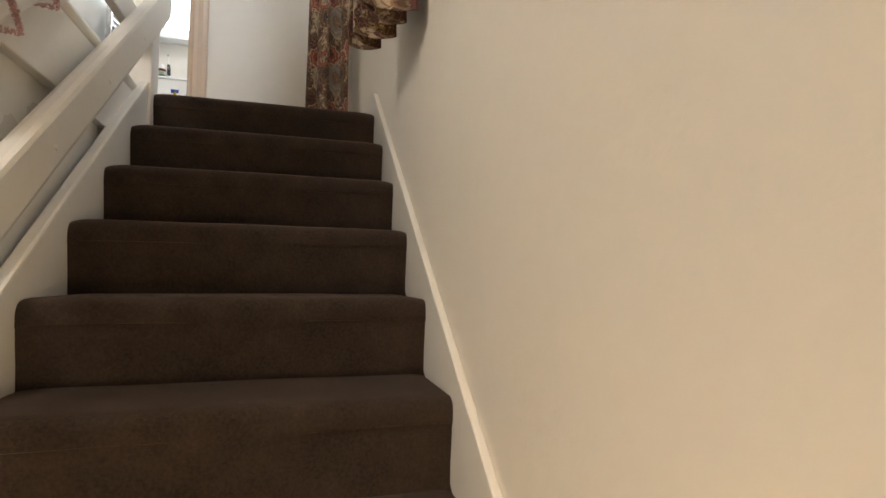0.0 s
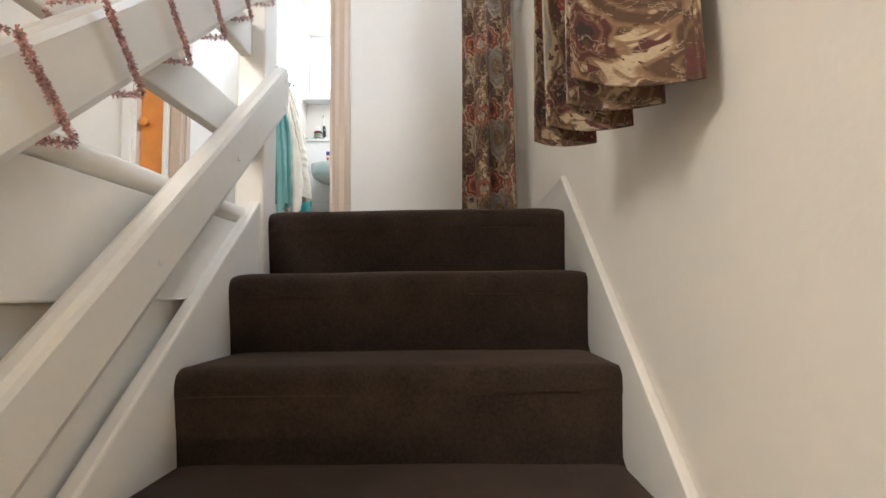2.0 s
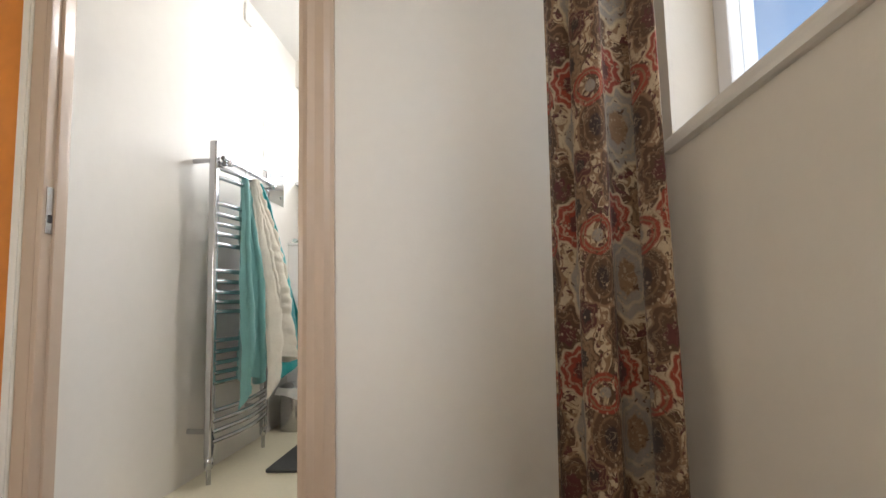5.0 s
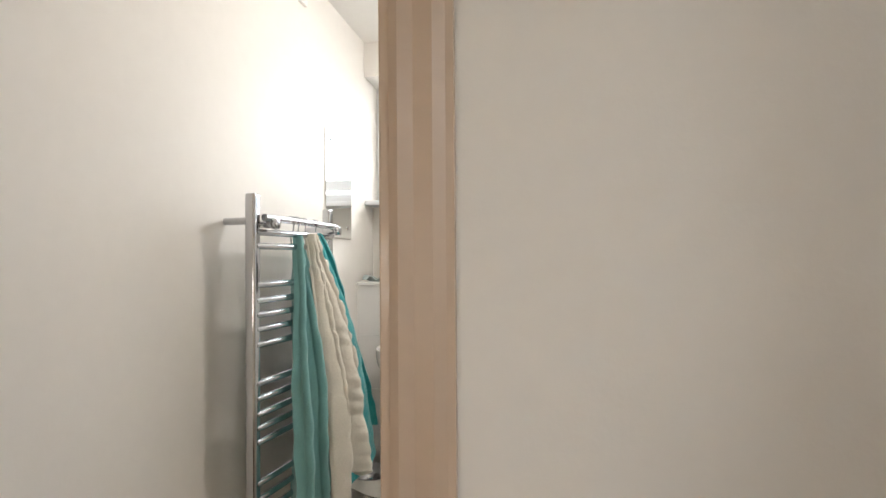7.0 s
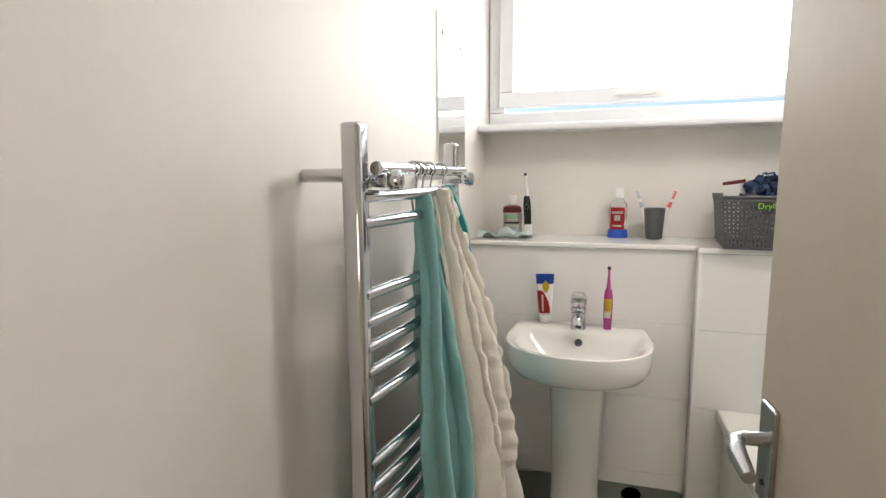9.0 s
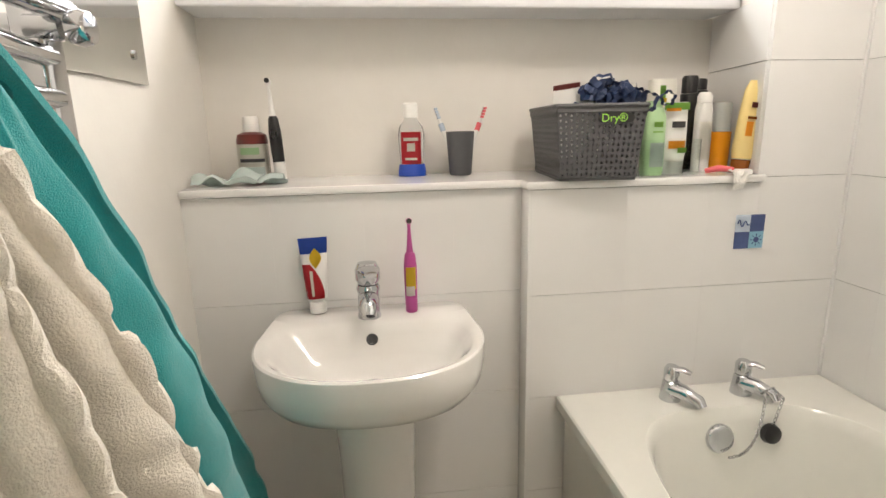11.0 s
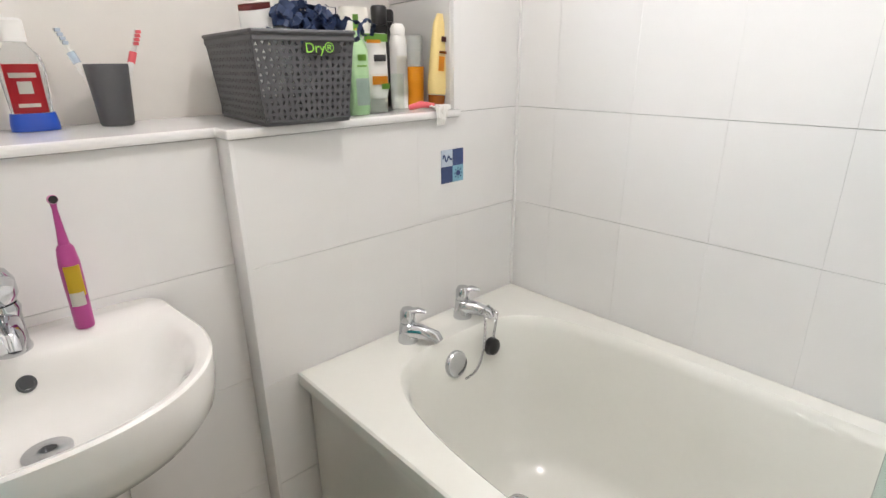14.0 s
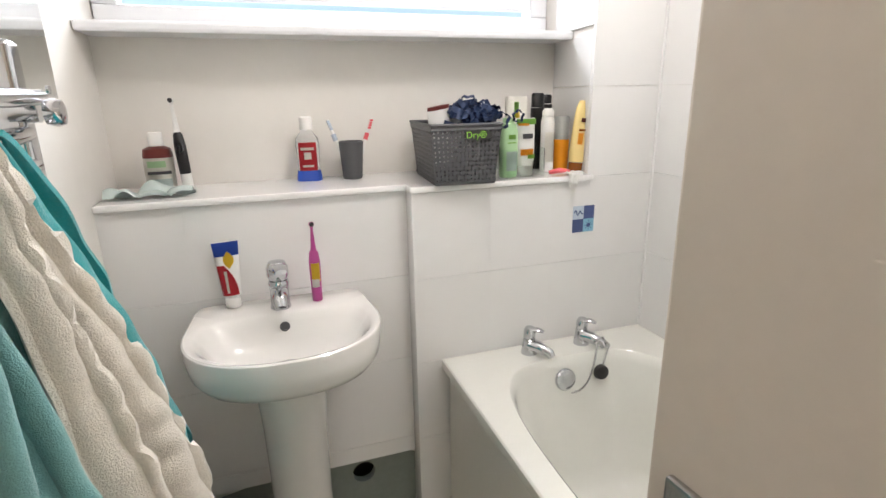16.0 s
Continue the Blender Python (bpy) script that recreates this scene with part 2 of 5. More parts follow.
ART_PALE = material("pale_blue_glaze", (0.5, 0.58, 0.68), 0.15, vary=0.1, fine=90)
MAT_GREY = material("grey_bath_mat", (0.06, 0.06, 0.06), 1.0, vary=0.2, fine=300, bump=0.8)
BAG = material("white_bag_film", (0.75, 0.74, 0.7), 0.35, vary=0.05)
# blue here is daylight put into the paint of the hall door
DAYLIT_DOOR = material("daylight_blue_paint", (0.5, 0.62, 0.72), 0.4, vary=0.03)
SHADE = material("lamp_shade_card", (0.8, 0.62, 0.4), 0.7, vary=0.04)
OUTSIDE = material("ground_outside", (0.12, 0.14, 0.1), 0.9, vary=0.2, scale=0.5)
CREAM_PRINT = material("cream_label", (0.8, 0.78, 0.7), 0.4, vary=0.02)


# ---- building helpers ----
def part(name, bm, mat, parent=None, label="", smooth=False):
    me = bpy.data.meshes.new(name)
    bmesh.ops.recalc_face_normals(bm, faces=bm.faces)
    bm.to_mesh(me)
    bm.free()
    me.materials.append(mat)
    if smooth:
        for p in me.polygons:
            p.use_smooth = True
        me.set_sharp_from_angle(angle=radians(40))
    ob = new(name, me)
    if parent is not None:
        ob.parent = parent
    if label:
        ob["label"] = label
    return ob


def thing(name, label, category, group="", place=(0, 0, 0), turn=0, kind=""):
    ob = new(name)
    ob.empty_display_size = 0.05
    ob.matrix_world = pose(*place, 0, 0, turn)
    return tagged(ob, label, category, group, kind)


def setting(ob, label, category="structure"):
    return tagged(ob, label, category, kind="structure")


def box(x0, x1, y0, y1, z0, z1, bevel=0.0, bm=None, segments=2):
    own = bmesh.new()
    bmesh.ops.create_cube(own, size=1)
    for v in own.verts:
        v.co = Vector(((x0 + x1) / 2 + v.co.x * (x1 - x0), (y0 + y1) / 2 + v.co.y * (y1 - y0), (z0 + z1) / 2 + v.co.z * (z1 - z0)))
    if bevel:
        bmesh.ops.bevel(own, geom=own.edges[:], offset=bevel, segments=segments, affect="EDGES", profile=0.6)
    return join(bm, own)


def join(bm, own):
    if bm is None:
        return own
    me = bpy.data.meshes.new("scratch")
    own.to_mesh(me)
    own.free()
    bm.from_mesh(me)
    bpy.data.meshes.remove(me)
    return bm


def prism(outline, axis, a, b, bevel=0.0, bm=None):
    """A closed outline in the plane across axis, drawn out from a to b. axis x: outline is (y, z); axis y: (x, z); axis z: (x, y)."""
    own = bmesh.new()
    def at(p, h):
        return {"x": (h, p[0], p[1]), "y": (p[0], h, p[1]), "z": (p[0], p[1], h)}[axis]
    f = own.faces.new([own.verts.new(at(p, a)) for p in outline])
    r = bmesh.ops.extrude_face_region(own, geom=[f])
    d = Vector(at((0, 0), b - a))
    bmesh.ops.translate(own, vec=d, verts=[v for v in r["geom"] if isinstance(v, bmesh.types.BMVert)])
    if bevel:
        bmesh.ops.bevel(own, geom=own.edges[:], offset=bevel, segments=2, affect="EDGES", profile=0.6)
    return join(bm, own)


def rings(loops, cap=True, bm=None):
    """Skin between closed loops of equal length."""
    own = bmesh.new()
    rows = [[own.verts.new(p) for p in loop] for loop in loops]
    k = len(rows[0])
    for r0, r1 in zip(rows, rows[1:]):
        for i in range(k):
            own.faces.new((r0[i], r0[(i + 1) % k], r1[(i + 1) % k], r1[i]))
    if cap:
        if cap != "last":
            own.faces.new(rows[0][::-1])
        own.faces.new(rows[-1])
    return join(bm, own)


def lathe(profile, place=(0, 0, 0), n=24, bm=None, sx=1.0, sy=1.0):
    loops = [[(place[0] + sx * r * math.cos(2 * math.pi * i / n), place[1] + sy * r * math.sin(2 * math.pi * i / n), place[2] + z) for i in range(n)] for r, z in profile]
    return rings(loops, True, bm)


def tube(points, radius, n=10, bm=None, flat=1.0):
    pts = [Vector(p) for p in points]
    loops = []
    for i, p in enumerate(pts):
        d = (pts[min(i + 1, len(pts) - 1)] - pts[max(i - 1, 0)]).normalized()
        side = d.cross(Vector((0, 0, 1)))
        side = side.normalized() if side.length > 1e-3 else Vector((1, 0, 0))
        up = side.cross(d).normalized()
        r = radius[i] if isinstance(radius, (list, tuple)) else radius
        loops.append([p + r * (math.cos(2 * math.pi * k / n) * side + flat * math.sin(2 * math.pi * k / n) * up) for k in range(n)])
    return rings(loops, True, bm)


def sheet(fn, nu, nv, thickness, uv_size=(1, 1)):
    """A cloth: fn(u, v) gives its place for u, v from 0 to 1; both faces, with rims."""
    own = bmesh.new()
    grid = [[own.verts.new(fn(i / nu, j / nv)) for i in range(nu + 1)] for j in range(nv + 1)]
    uvl = own.loops.layers.uv.new("uv")
    for j in range(nv):
        for i in range(nu):
            f = own.faces.new((grid[j][i], grid[j][i + 1], grid[j + 1][i + 1], grid[j + 1][i]))
            for lp, (a, b) in zip(f.loops, ((i, j), (i + 1, j), (i + 1, j + 1), (i, j + 1))):
                lp[uvl].uv = (a / nu * uv_size[0], b / nv * uv_size[1])
    own.normal_update()
    front = own.faces[:]
    back = [[own.verts.new(v.co - v.normal * thickness) for v in row] for row in grid]
    def face(vs, st):
        f = own.faces.new(vs)
        for lp, (p, q) in zip(f.loops, st):
            lp[uvl].uv = (p / nu * uv_size[0], q / nv * uv_size[1])
    for j in range(nv):
        for i in range(nu):
            face((back[j][i], back[j + 1][i], back[j + 1][i + 1], back[j][i + 1]), ((i, j), (i, j + 1), (i + 1, j + 1), (i + 1, j)))
    for j in range(nv):
        for i in (0, nu):
            face((grid[j][i], grid[j + 1][i], back[j + 1][i], back[j][i]), ((i, j), (i, j + 1), (i, j + 1), (i, j)))
    for i in range(nu):
        for j in (0, nv):
            face((grid[j][i], grid[j][i + 1], back[j][i + 1], back[j][i]), ((i, j), (i + 1, j), (i + 1, j), (i, j)))
    return own


# ---- structure ----
TOP, HALL = 2.33, -2.41
RISE, GOING = 0.172, 0.215

bm = box(0.03, 0.20, -4.2, -0.62, HALL, TOP)
box(0.03, 0.20, -0.62, 0.84, HALL, 1.0, bm=bm)
box(0.03, 0.20, -0.62, 0.84, 2.12, TOP, bm=bm)
box(0.03, 0.20, 0.84, 1.14, HALL, TOP, bm=bm)
setting(part("wall_east", bm, WALL), "cream emulsioned plaster wall beside the stairs", "wall")

bm = box(-0.84, 0.03, 1.09, 1.155, -0.2, TOP)
box(-1.585, -0.84, 1.09, 1.155, 2.03, TOP, bm=bm)
box(-1.63, -1.585, 1.09, 1.155, -0.2, TOP, bm=bm)
box(-1.81, -1.63, 1.09, 1.155, 2.03, TOP, bm=bm)
box(-2.7, -1.81, 1.09, 1.155, -0.2, TOP, bm=bm)
setting(part("wall_landing_end", bm, WALL_WHITE), "off-white plaster wall at the end of the landing", "wall")
setting(part("wall_west", box(-2.82, -2.7, -4.2, 1.19, HALL, TOP), WALL), "plain cream hall wall", "wall")
setting(part("wall_south", box(-2.82, 0.2, -4.32, -4.2, HALL, TOP), WALL), "plain cream hall wall", "wall")
setting(part("ceiling", box(-2.82, 0.2, -4.32, 1.19, TOP, TOP + 0.1), WALL_WHITE), "white plaster ceiling", "ceiling")
setting(part("floor_hall", box(-2.82, 0.2, -4.32, 1.19, HALL - 0.1, HALL), CARPET), "dark brown carpeted hall floor", "floor")
bm = box(-2.7, 0.03, 0.03, 1.14, -0.2, -0.012)
box(-2.7, -0.83, -0.93, 0.03, -0.2, -0.012, bm=bm)
setting(part("floor_landing", bm, CARPET), "dark brown carpeted landing", "floor")
setting(part("wall_under_landing", box(-2.7, -0.83, -0.93, -0.85, HALL, -0.2), WALL), "cream wall below the landing", "wall")
setting(part("cupboard_back", box(-2.1, -1.63, 1.7, 1.75, -0.2, TOP), WALL), "plain cupboard back", "wall")

# bathroom shell
setting(part("wall_bath_west", box(-1.66, -1.575, 1.157, 3.45, -0.2, TOP), BATH_WALL), "off-white painted bathroom wall", "wall")
setting(part("wall_bath_east", box(-0.022, 0.10, 1.14, 3.45, -0.2, TOP), GROUT), "tiled wall beside the bath", "wall")
bm = box(-1.575, -0.022, 3.19, 3.45, -0.2, 1.478)
box(-1.575, -0.022, 3.06, 3.45, 2.15, TOP, bm=bm)
prism([(-0.262, 2.898), (-0.022, 2.898), (-0.022, 3.45), (-0.212, 3.45), (-0.212, 3.2)], "z", -0.2, 2.15, bm=bm)
setting(part("wall_bath_north", bm, BATH_WALL), "off-white recess wall below the window", "wall")
bm = box(-1.575, -0.812, 2.953, 3.19, 0.222, 1.062)
prism([(-0.812, 2.898), (-0.262, 2.898), (-0.22, 3.19), (-0.812, 3.19)], "z", -0.2, 1.062, bm=bm)
box(-0.262, -0.022, 2.885, 2.898, 2.15, TOP, bm=bm)
box(-1.575, -0.812, 3.0, 3.19, -0.2, 0.222, bm=bm)
setting(part("wall_boxing", bm, GROUT), "low tiled pipe boxing behind the basin", "wall")
setting(part("ceiling_bath", box(-1.66, 0.10, 1.14, 3.45, TOP, TOP + 0.08), WALL_WHITE), "white bathroom ceiling", "ceiling")
setting(part("floor_bath", box(-1.66, 0.10, 1.14, 3.45, -0.2, 0.0), VINYL), "cream vinyl bathroom floor", "floor")
setting(part("ground", box(-60, 60, -60, 60, -2.7, -2.6), OUTSIDE), "ground outside the house", "ground")

# grey service panel with a round hole under the tiles
bm = bmesh.new()
n = 32
cx, cz, hr = -0.985, 0.165, 0.036
outer, inner = [], []
for i in range(n):
    a = 2 * math.pi * i / n
    c, s = math.cos(a), math.sin(a)
    k = min((0.17 if c > 0 else 0.585) / max(abs(c), 1e-6), (0.055 if s > 0 else 0.165) / max(abs(s), 1e-6))
    outer.append((cx + k * c, 2.962, cz + k * s))
    inner.append((cx + hr * c, 2.962, cz + hr * s))
bm = rings([outer, inner, [(x, 2.99, z) for x, y, z in inner]], cap=False)
setting(part("service_panel", bm, SLATE), "grey-green board with a round pipe hole", "panel")
setting(part("pipe_hole", lathe([(0.001, 0), (hr, 0)], (0, 0, 0), 24), BLACK), "dark round pipe hole", "hole").matrix_world = pose(cx, 2.988, cz, 90, 0, 0)

# window shelf
bm = prism([(-1.575, 2.928), (-0.825, 2.928), (-0.825, 2.874), (-0.255, 2.874), (-0.222, 3.19), (-1.575, 3.19)], "z", 1.065, 1.083, 0.006)
setting(part("window_shelf", bm, TILE), "white glazed shelf along the pipe boxing", "shelf")
bm = box(-1.574, -0.232, 3.055, 3.27, 1.476, 1.502, 0.008)
setting(part("window_sill", bm, UPVC), "white window sill board", "sill")
setting(part("corner_trim", box(-0.8195, -0.811, 2.884, 2.9525, 0.0, 1.064, 0.002), TILE, smooth=True), "white plastic corner trim on the boxing", "trim")

# bathroom window
win = setting(new("window_1"), "white plastic window with bright sky behind", "window")


def frame_bars(name, x0, x1, z0, z1, w, y0, y1, parent, mat):
    for bx in ((x0, x1, z0, z0 + w), (x0, x1, z1 - w, z1), (x0, x0 + w, z0 + w, z1 - w), (x1 - w, x1, z0 + w, z1 - w)):
        part(name, box(bx[0], bx[1], y0, y1, bx[2], bx[3], 0.006), mat, parent)


frame_bars("window_frame", -1.572, -0.216, 1.504, 2.148, 0.062, 3.262, 3.325, win, UPVC)
frame_bars("sash", -1.528, -0.288, 1.585, 2.095, 0.058, 3.244, 3.30, win, UPVC)
pane = part("pane", box(-1.47, -0.345, 3.28, 3.286, 1.64, 2.04), GLASS, win)
pane.visible_shadow = False
bm = box(-1.02, -0.92, 3.236, 3.246, 1.6, 1.622, 0.003)
box(-1.08, -0.94, 3.222, 3.234, 1.61, 1.622, 0.004, bm)
part("window_handle", bm, WHITE_PLASTIC, win)
part("trickle_vent", box(-1.1, -0.6, 3.232, 3.262, 2.105, 2.128, 0.005), UPVC, win)

# landing window
win2 = setting(new("window_2"), "white landing window above the stairs", "window")
for y0, y1, z0, z1 in ((-0.62, 0.84, 1.03, 1.09), (-0.62, 0.84, 2.06, 2.12), (-0.62, -0.56, 1.09, 2.06), (0.78, 0.84, 1.09, 2.06), (0.08, 0.14, 1.09, 2.06)):
    part("window_frame", box(0.13, 0.19, y0, y1, z0, z1, 0.006), UPVC, win2)
for y0, y1 in ((-0.56, 0.08), (0.14, 0.78)):
    part("pane", box(0.155, 0.161, y0, y1, 1.09, 2.06), GLASS, win2).visible_shadow = False
part("window_sill", box(0.012, 0.13, -0.63, 0.86, 1.0, 1.03, 0.01), GLOSS, win2)

# landing skirting and the stair-side skirting board
bm = box(-0.752, 0.014, 1.072, 1.09, -0.012, 0.098, 0.005)
setting(part("baseboard", bm, GLOSS), "cream painted skirting board on the landing", "baseboard")
bm = prism([(0.045, -0.01), (1.072, -0.01), (1.072, 0.088), (0.045, 0.088)], "x", 0.014, 0.03, 0.004)
setting(part("baseboard_east", bm, GLOSS), "cream painted skirting board on the landing", "baseboard")
s = RISE / GOING
yl = -2.95
bm = prism([(0.045, -0.15), (0.045, 0.09), (yl, s * yl + 0.045), (yl, s * yl - 0.2)], "x", 0.013, 0.03, 0.004)
setting(part("stair_skirting", bm, GLOSS), "white painted sloping skirting beside the stairs", "baseboard")
bm = box(-2.7, -1.86, 1.075, 1.09, -0.012, 0.098, 0.004)
setting(part("baseboard_west", bm, ARCH), "cream painted skirting board", "baseboard")

# staircase with carpeted steps
stairs = tagged(new("staircase"), "dark brown carpeted straight staircase with worn noses", "staircase")
def step_mesh(depth):
    own = bmesh.new()
    r = 0.026
    prof = [(0.016, -RISE)]
    prof += [(0.014, -0.12), (0.0085, -0.085)]
    for i in range(9):
        a = -math.pi / 2 + math.pi * i / 8 * 0.97
        prof.append((r - r * math.cos(a) if a > 0 else 0.004 * (a / (math.pi / 2)) ** 2, -r + r * math.sin(a)))
    prof.append((depth, 0.0))
    nx = 40
    grid = []
    for i in range(nx + 1):
        x = -0.775 + 0.795 * i / nx
        edge = min(x + 0.775, 0.02 - x)
        soft = 0.010 * math.exp(-edge / 0.02)
        row = []
        for j, (y, z) in enumerate(prof):
            w = noise.noise((x * 5, j * 0.4, 0.3)) * 0.004
            row.append(own.verts.new((x, y + soft + w, z - soft * 0.8 + w * 0.5)))
        grid.append(row)
    for a, b in zip(grid, grid[1:]):
        for i in range(len(prof) - 1):
            own.faces.new((a[i], b[i], b[i + 1], a[i + 1]))
    bmesh.ops.solidify(own, geom=own.faces[:], thickness=0.012)
    return own


first = part("step", step_mesh(GOING + 0.034), CARPET, stairs, smooth=True)
for k in range(1, 14):
    st = new("step", first.data)
    st.parent = stairs
    st.location = (0, -GOING * k, -RISE * k)
part("carcass", prism([(0.1, -0.03)] + [p for k in range(1, 14) for p in ((0.05 - GOING * (k - 1), -0.03 - RISE * (k - 1) - 0.02), (0.05 - GOING * (k - 1), -RISE * k - 0.02))] + [(-2.75, HALL), (-2.4, HALL), (0.1, -0.45)], "x", -0.765, 0.012), GLOSS, stairs)
part("string", prism([(0.03, -0.3), (0.03, s * 0.03 + 0.045), (yl, s * yl + 0.045), (yl, s * yl - 0.25)], "x", -0.800, -0.770, 0.006), GLOSS, stairs, "white painted side string")

# balustrade: newel, two sloping boards, level boards along the landing
rail = tagged(new("stair_balustrade"), "white painted plank balustrade along the open stair side", "balustrade")
part("newel_post", box(-0.836, -0.761, -0.03, 0.062, -0.45, 1.05, 0.006), GLOSS, rail)
part("newel_post", box(-0.836, -0.761, -2.95, -2.86, HALL, -1.35, 0.006), GLOSS, rail)
RS = 0.835


def sloped(low, depth, y0, y1):
    return prism([(y0, low + RS * y0), (y1, low + RS * y1), (y1, low + depth + RS * y1 - 0.02), (y1 - 0.02, low + depth + RS * (y1 - 0.02)), (y0, low + depth + RS * y0)], "x", -0.764, -0.722, 0.013)


low_board = part("handrail_board", sloped(0.245, 0.134, -2.93, 0.05), GLOSS, rail)
for z in (0.355, 0.28):
    part("screw_cap", lathe([(0.006, 0), (0.006, 0.002), (0.001, 0.003)], (0, 0, 0), 12), GLOSS, low_board).matrix_world = pose(-0.722, 0.012, z, 0, 90, 0)
for k in range(1, 4):
    part("screw_cap", lathe([(0.006, 0), (0.006, 0.002), (0.001, 0.003)], (0, 0, 0), 12), GLOSS, low_board).matrix_world = pose(-0.722, -0.28 * k, 0.30 - RS * 0.28 * k, 0, 90, 0)
part("handrail_board", sloped(0.614, 0.136, -2.93, 0.055), GLOSS, rail)
guard = tagged(new("landing_guard"), "white painted level planks guarding the landing edge", "balustrade")
for z0, z1 in ((0.152, 0.246), (0.405, 0.50), (0.66, 0.755)):
    part("board", box(-0.825, -0.797, -0.93, -0.031, z0, z1, 0.005), GLOSS, guard)
part("end_post", box(-0.836, -0.78, -0.99, -0.931, -0.35, 0.95, 0.005), GLOSS, guard)
part("nosing", tube([(-0.815, -0.93, -0.020), (-0.815, 0.0, -0.020), (-0.806, 0.018, -0.020)], 0.024, 16), GLOSS, guard, smooth=True)
part("fascia", box(-0.828, -0.795, -0.93, -0.031, -0.226, -0.044, 0.004), GLOSS, guard)
part("apron", box(-0.829, -0.818, -0.93, -0.031, -0.85, -0.226, 0.003), GLOSS, guard)
bm = box(-2.69, -0.84, -0.96, -0.93, -0.33, -0.20, 0.004)
setting(part("cornice", bm, GLOSS), "white painted cornice under the landing edge", "trim")


# tinsel wound round the upper sloping board
def tinsel():
    own = bmesh.new()
    rnd = random.Random(5)
    path = []
    pitch = 0.128
    lo, hi, d = 0.602, 0.760, 0.012
    for k in range(-17, 1):
        y0 = pitch * k - 0.085
        for i in range(34):
            f = i / 34
            y = y0 + 0.085 * f
            path.append((-0.722 + d, y, hi + RS * y + (lo - hi) * f))
        for i in range(6):
            y = y0 + 0.085 + 0.01 * i / 6
            path.append((-0.722 + d - 0.06 * i / 6, y, lo + RS * y - 0.004))
        for i in range(14):
            f = i / 14
            y = y0 + 0.095 + 0.02 * f
            path.append((-0.76 - d, y, lo + RS * y + (hi - lo) * f))
        for i in range(6):
            y = y0 + 0.115 + 0.013 * i / 6
            path.append((-0.772 + 0.06 * i / 6, y, hi + RS * y + 0.004))
    for p in path:
        p = Vector(p)
        for _ in range(26):
            v = Vector((rnd.gauss(0, 1), rnd.gauss(0, 1), rnd.gauss(0, 1))).normalized()
            w = v.orthogonal().normalized() * 0.0009
            e = p + v * rnd.uniform(0.004, 0.008)
            b = p + v * 0.001
            own.faces.new([own.verts.new(q) for q in (b - w, b + w, e + w, e - w)])
    return own


tagged(part("tinsel_garland", tinsel(), TINSEL), "sparkly dusky pink tinsel wound round the handrail", "tinsel", kind="stuff")


# architraves, linings and doors
def architrave(x0, x1, name, side_mat):
    own = setting(new(name), "cream painted moulded door frame", "door frame")
    for a, b in ((x1 - 0.002, x1 + 0.078), (x0 - 0.078, x0 + 0.002)):
        inner = a if a > x0 + 0.05 else b
        sgn = 1 if inner == a else -1
        prof = [(inner, 1.09), (inner, 1.066), (inner + sgn * 0.012, 1.062), (inner + sgn * 0.03, 1.070), (inner + sgn * 0.055, 1.068), (inner + sgn * 0.07, 1.076), (inner + sgn * 0.08, 1.078), (inner + sgn * 0.08, 1.09)]
        if sgn < 0:
            prof = [(inner, 1.09), (inner, 1.066), (inner - 0.04, 1.07), (inner - 0.05, 1.09)]
        part("architrave", prism(prof, "z", -0.012, 2.1), side_mat, own)
    part("architrave", box(x0 - 0.08, x1 + 0.08, 1.066, 1.09, 2.102, 2.17, 0.004), side_mat, own)
    for a, b in ((x0 - 0.002, x0 + 0.016), (x1 - 0.016, x1 + 0.002)):
        part("jamb", box(a, b, 1.068, 1.158, -0.012, 2.03, 0.003), side_mat, own)
        c = (a + b) / 2
        part("door_stop", box(c - 0.018 if a > x0 + 0.1 else c, c if a > x0 + 0.1 else c + 0.018, 1.105, 1.14, 0.0, 2.0, 0.002), side_mat, own)
    part("head", box(x0 + 0.016, x1 - 0.016, 1.068, 1.158, 2.0, 2.03, 0.003), side_mat, own)
    return own


f1 = architrave(-1.585, -0.84, "door_frame_1", ARCH)
strike = part("strike_plate", box(-1.5695, -1.566, 1.08, 1.104, 0.91, 1.04, 0.001), SATIN, f1)
part("bolt_hole", box(-1.5665, -1.5655, 1.084, 1.1, 0.94, 0.962), BLACK, strike)
bm = box(-1.81, -1.79, 1.075, 1.186, -0.01, 2.03, 0.003)
box(-1.65, -1.63, 1.075, 1.186, -0.01, 2.03, 0.003, bm)
box(-1.86, -1.81, 1.07, 1.09, -0.01, 2.08, 0.004, bm)
box(-1.66, -1.638, 1.07, 1.09, -0.01, 2.08, 0.004, bm)
setting(part("door_frame_2", bm, GLOSS), "white painted cupboard door frame", "door frame")
# the orange is pine tone plus the warm light on it, in one colour
cup = tagged(new("door_2"), "pine cupboard door, closed, warm light put into its orange colour", "door", kind="structure")
part("leaf", box(-1.789, -1.651, 1.11, 1.145, 0.0, 2.02, 0.003), PINE, cup)
part("door_knob", lathe([(0.004, 0), (0.01, 0.002), (0.008, 0.015), (0.02, 0.028), (0.022, 0.04), (0.012, 0.05), (0.002, 0.051)], n=20), PINE, cup, smooth=True).matrix_world = pose(-1.755, 1.11, 0.62, 90, 0, 0)

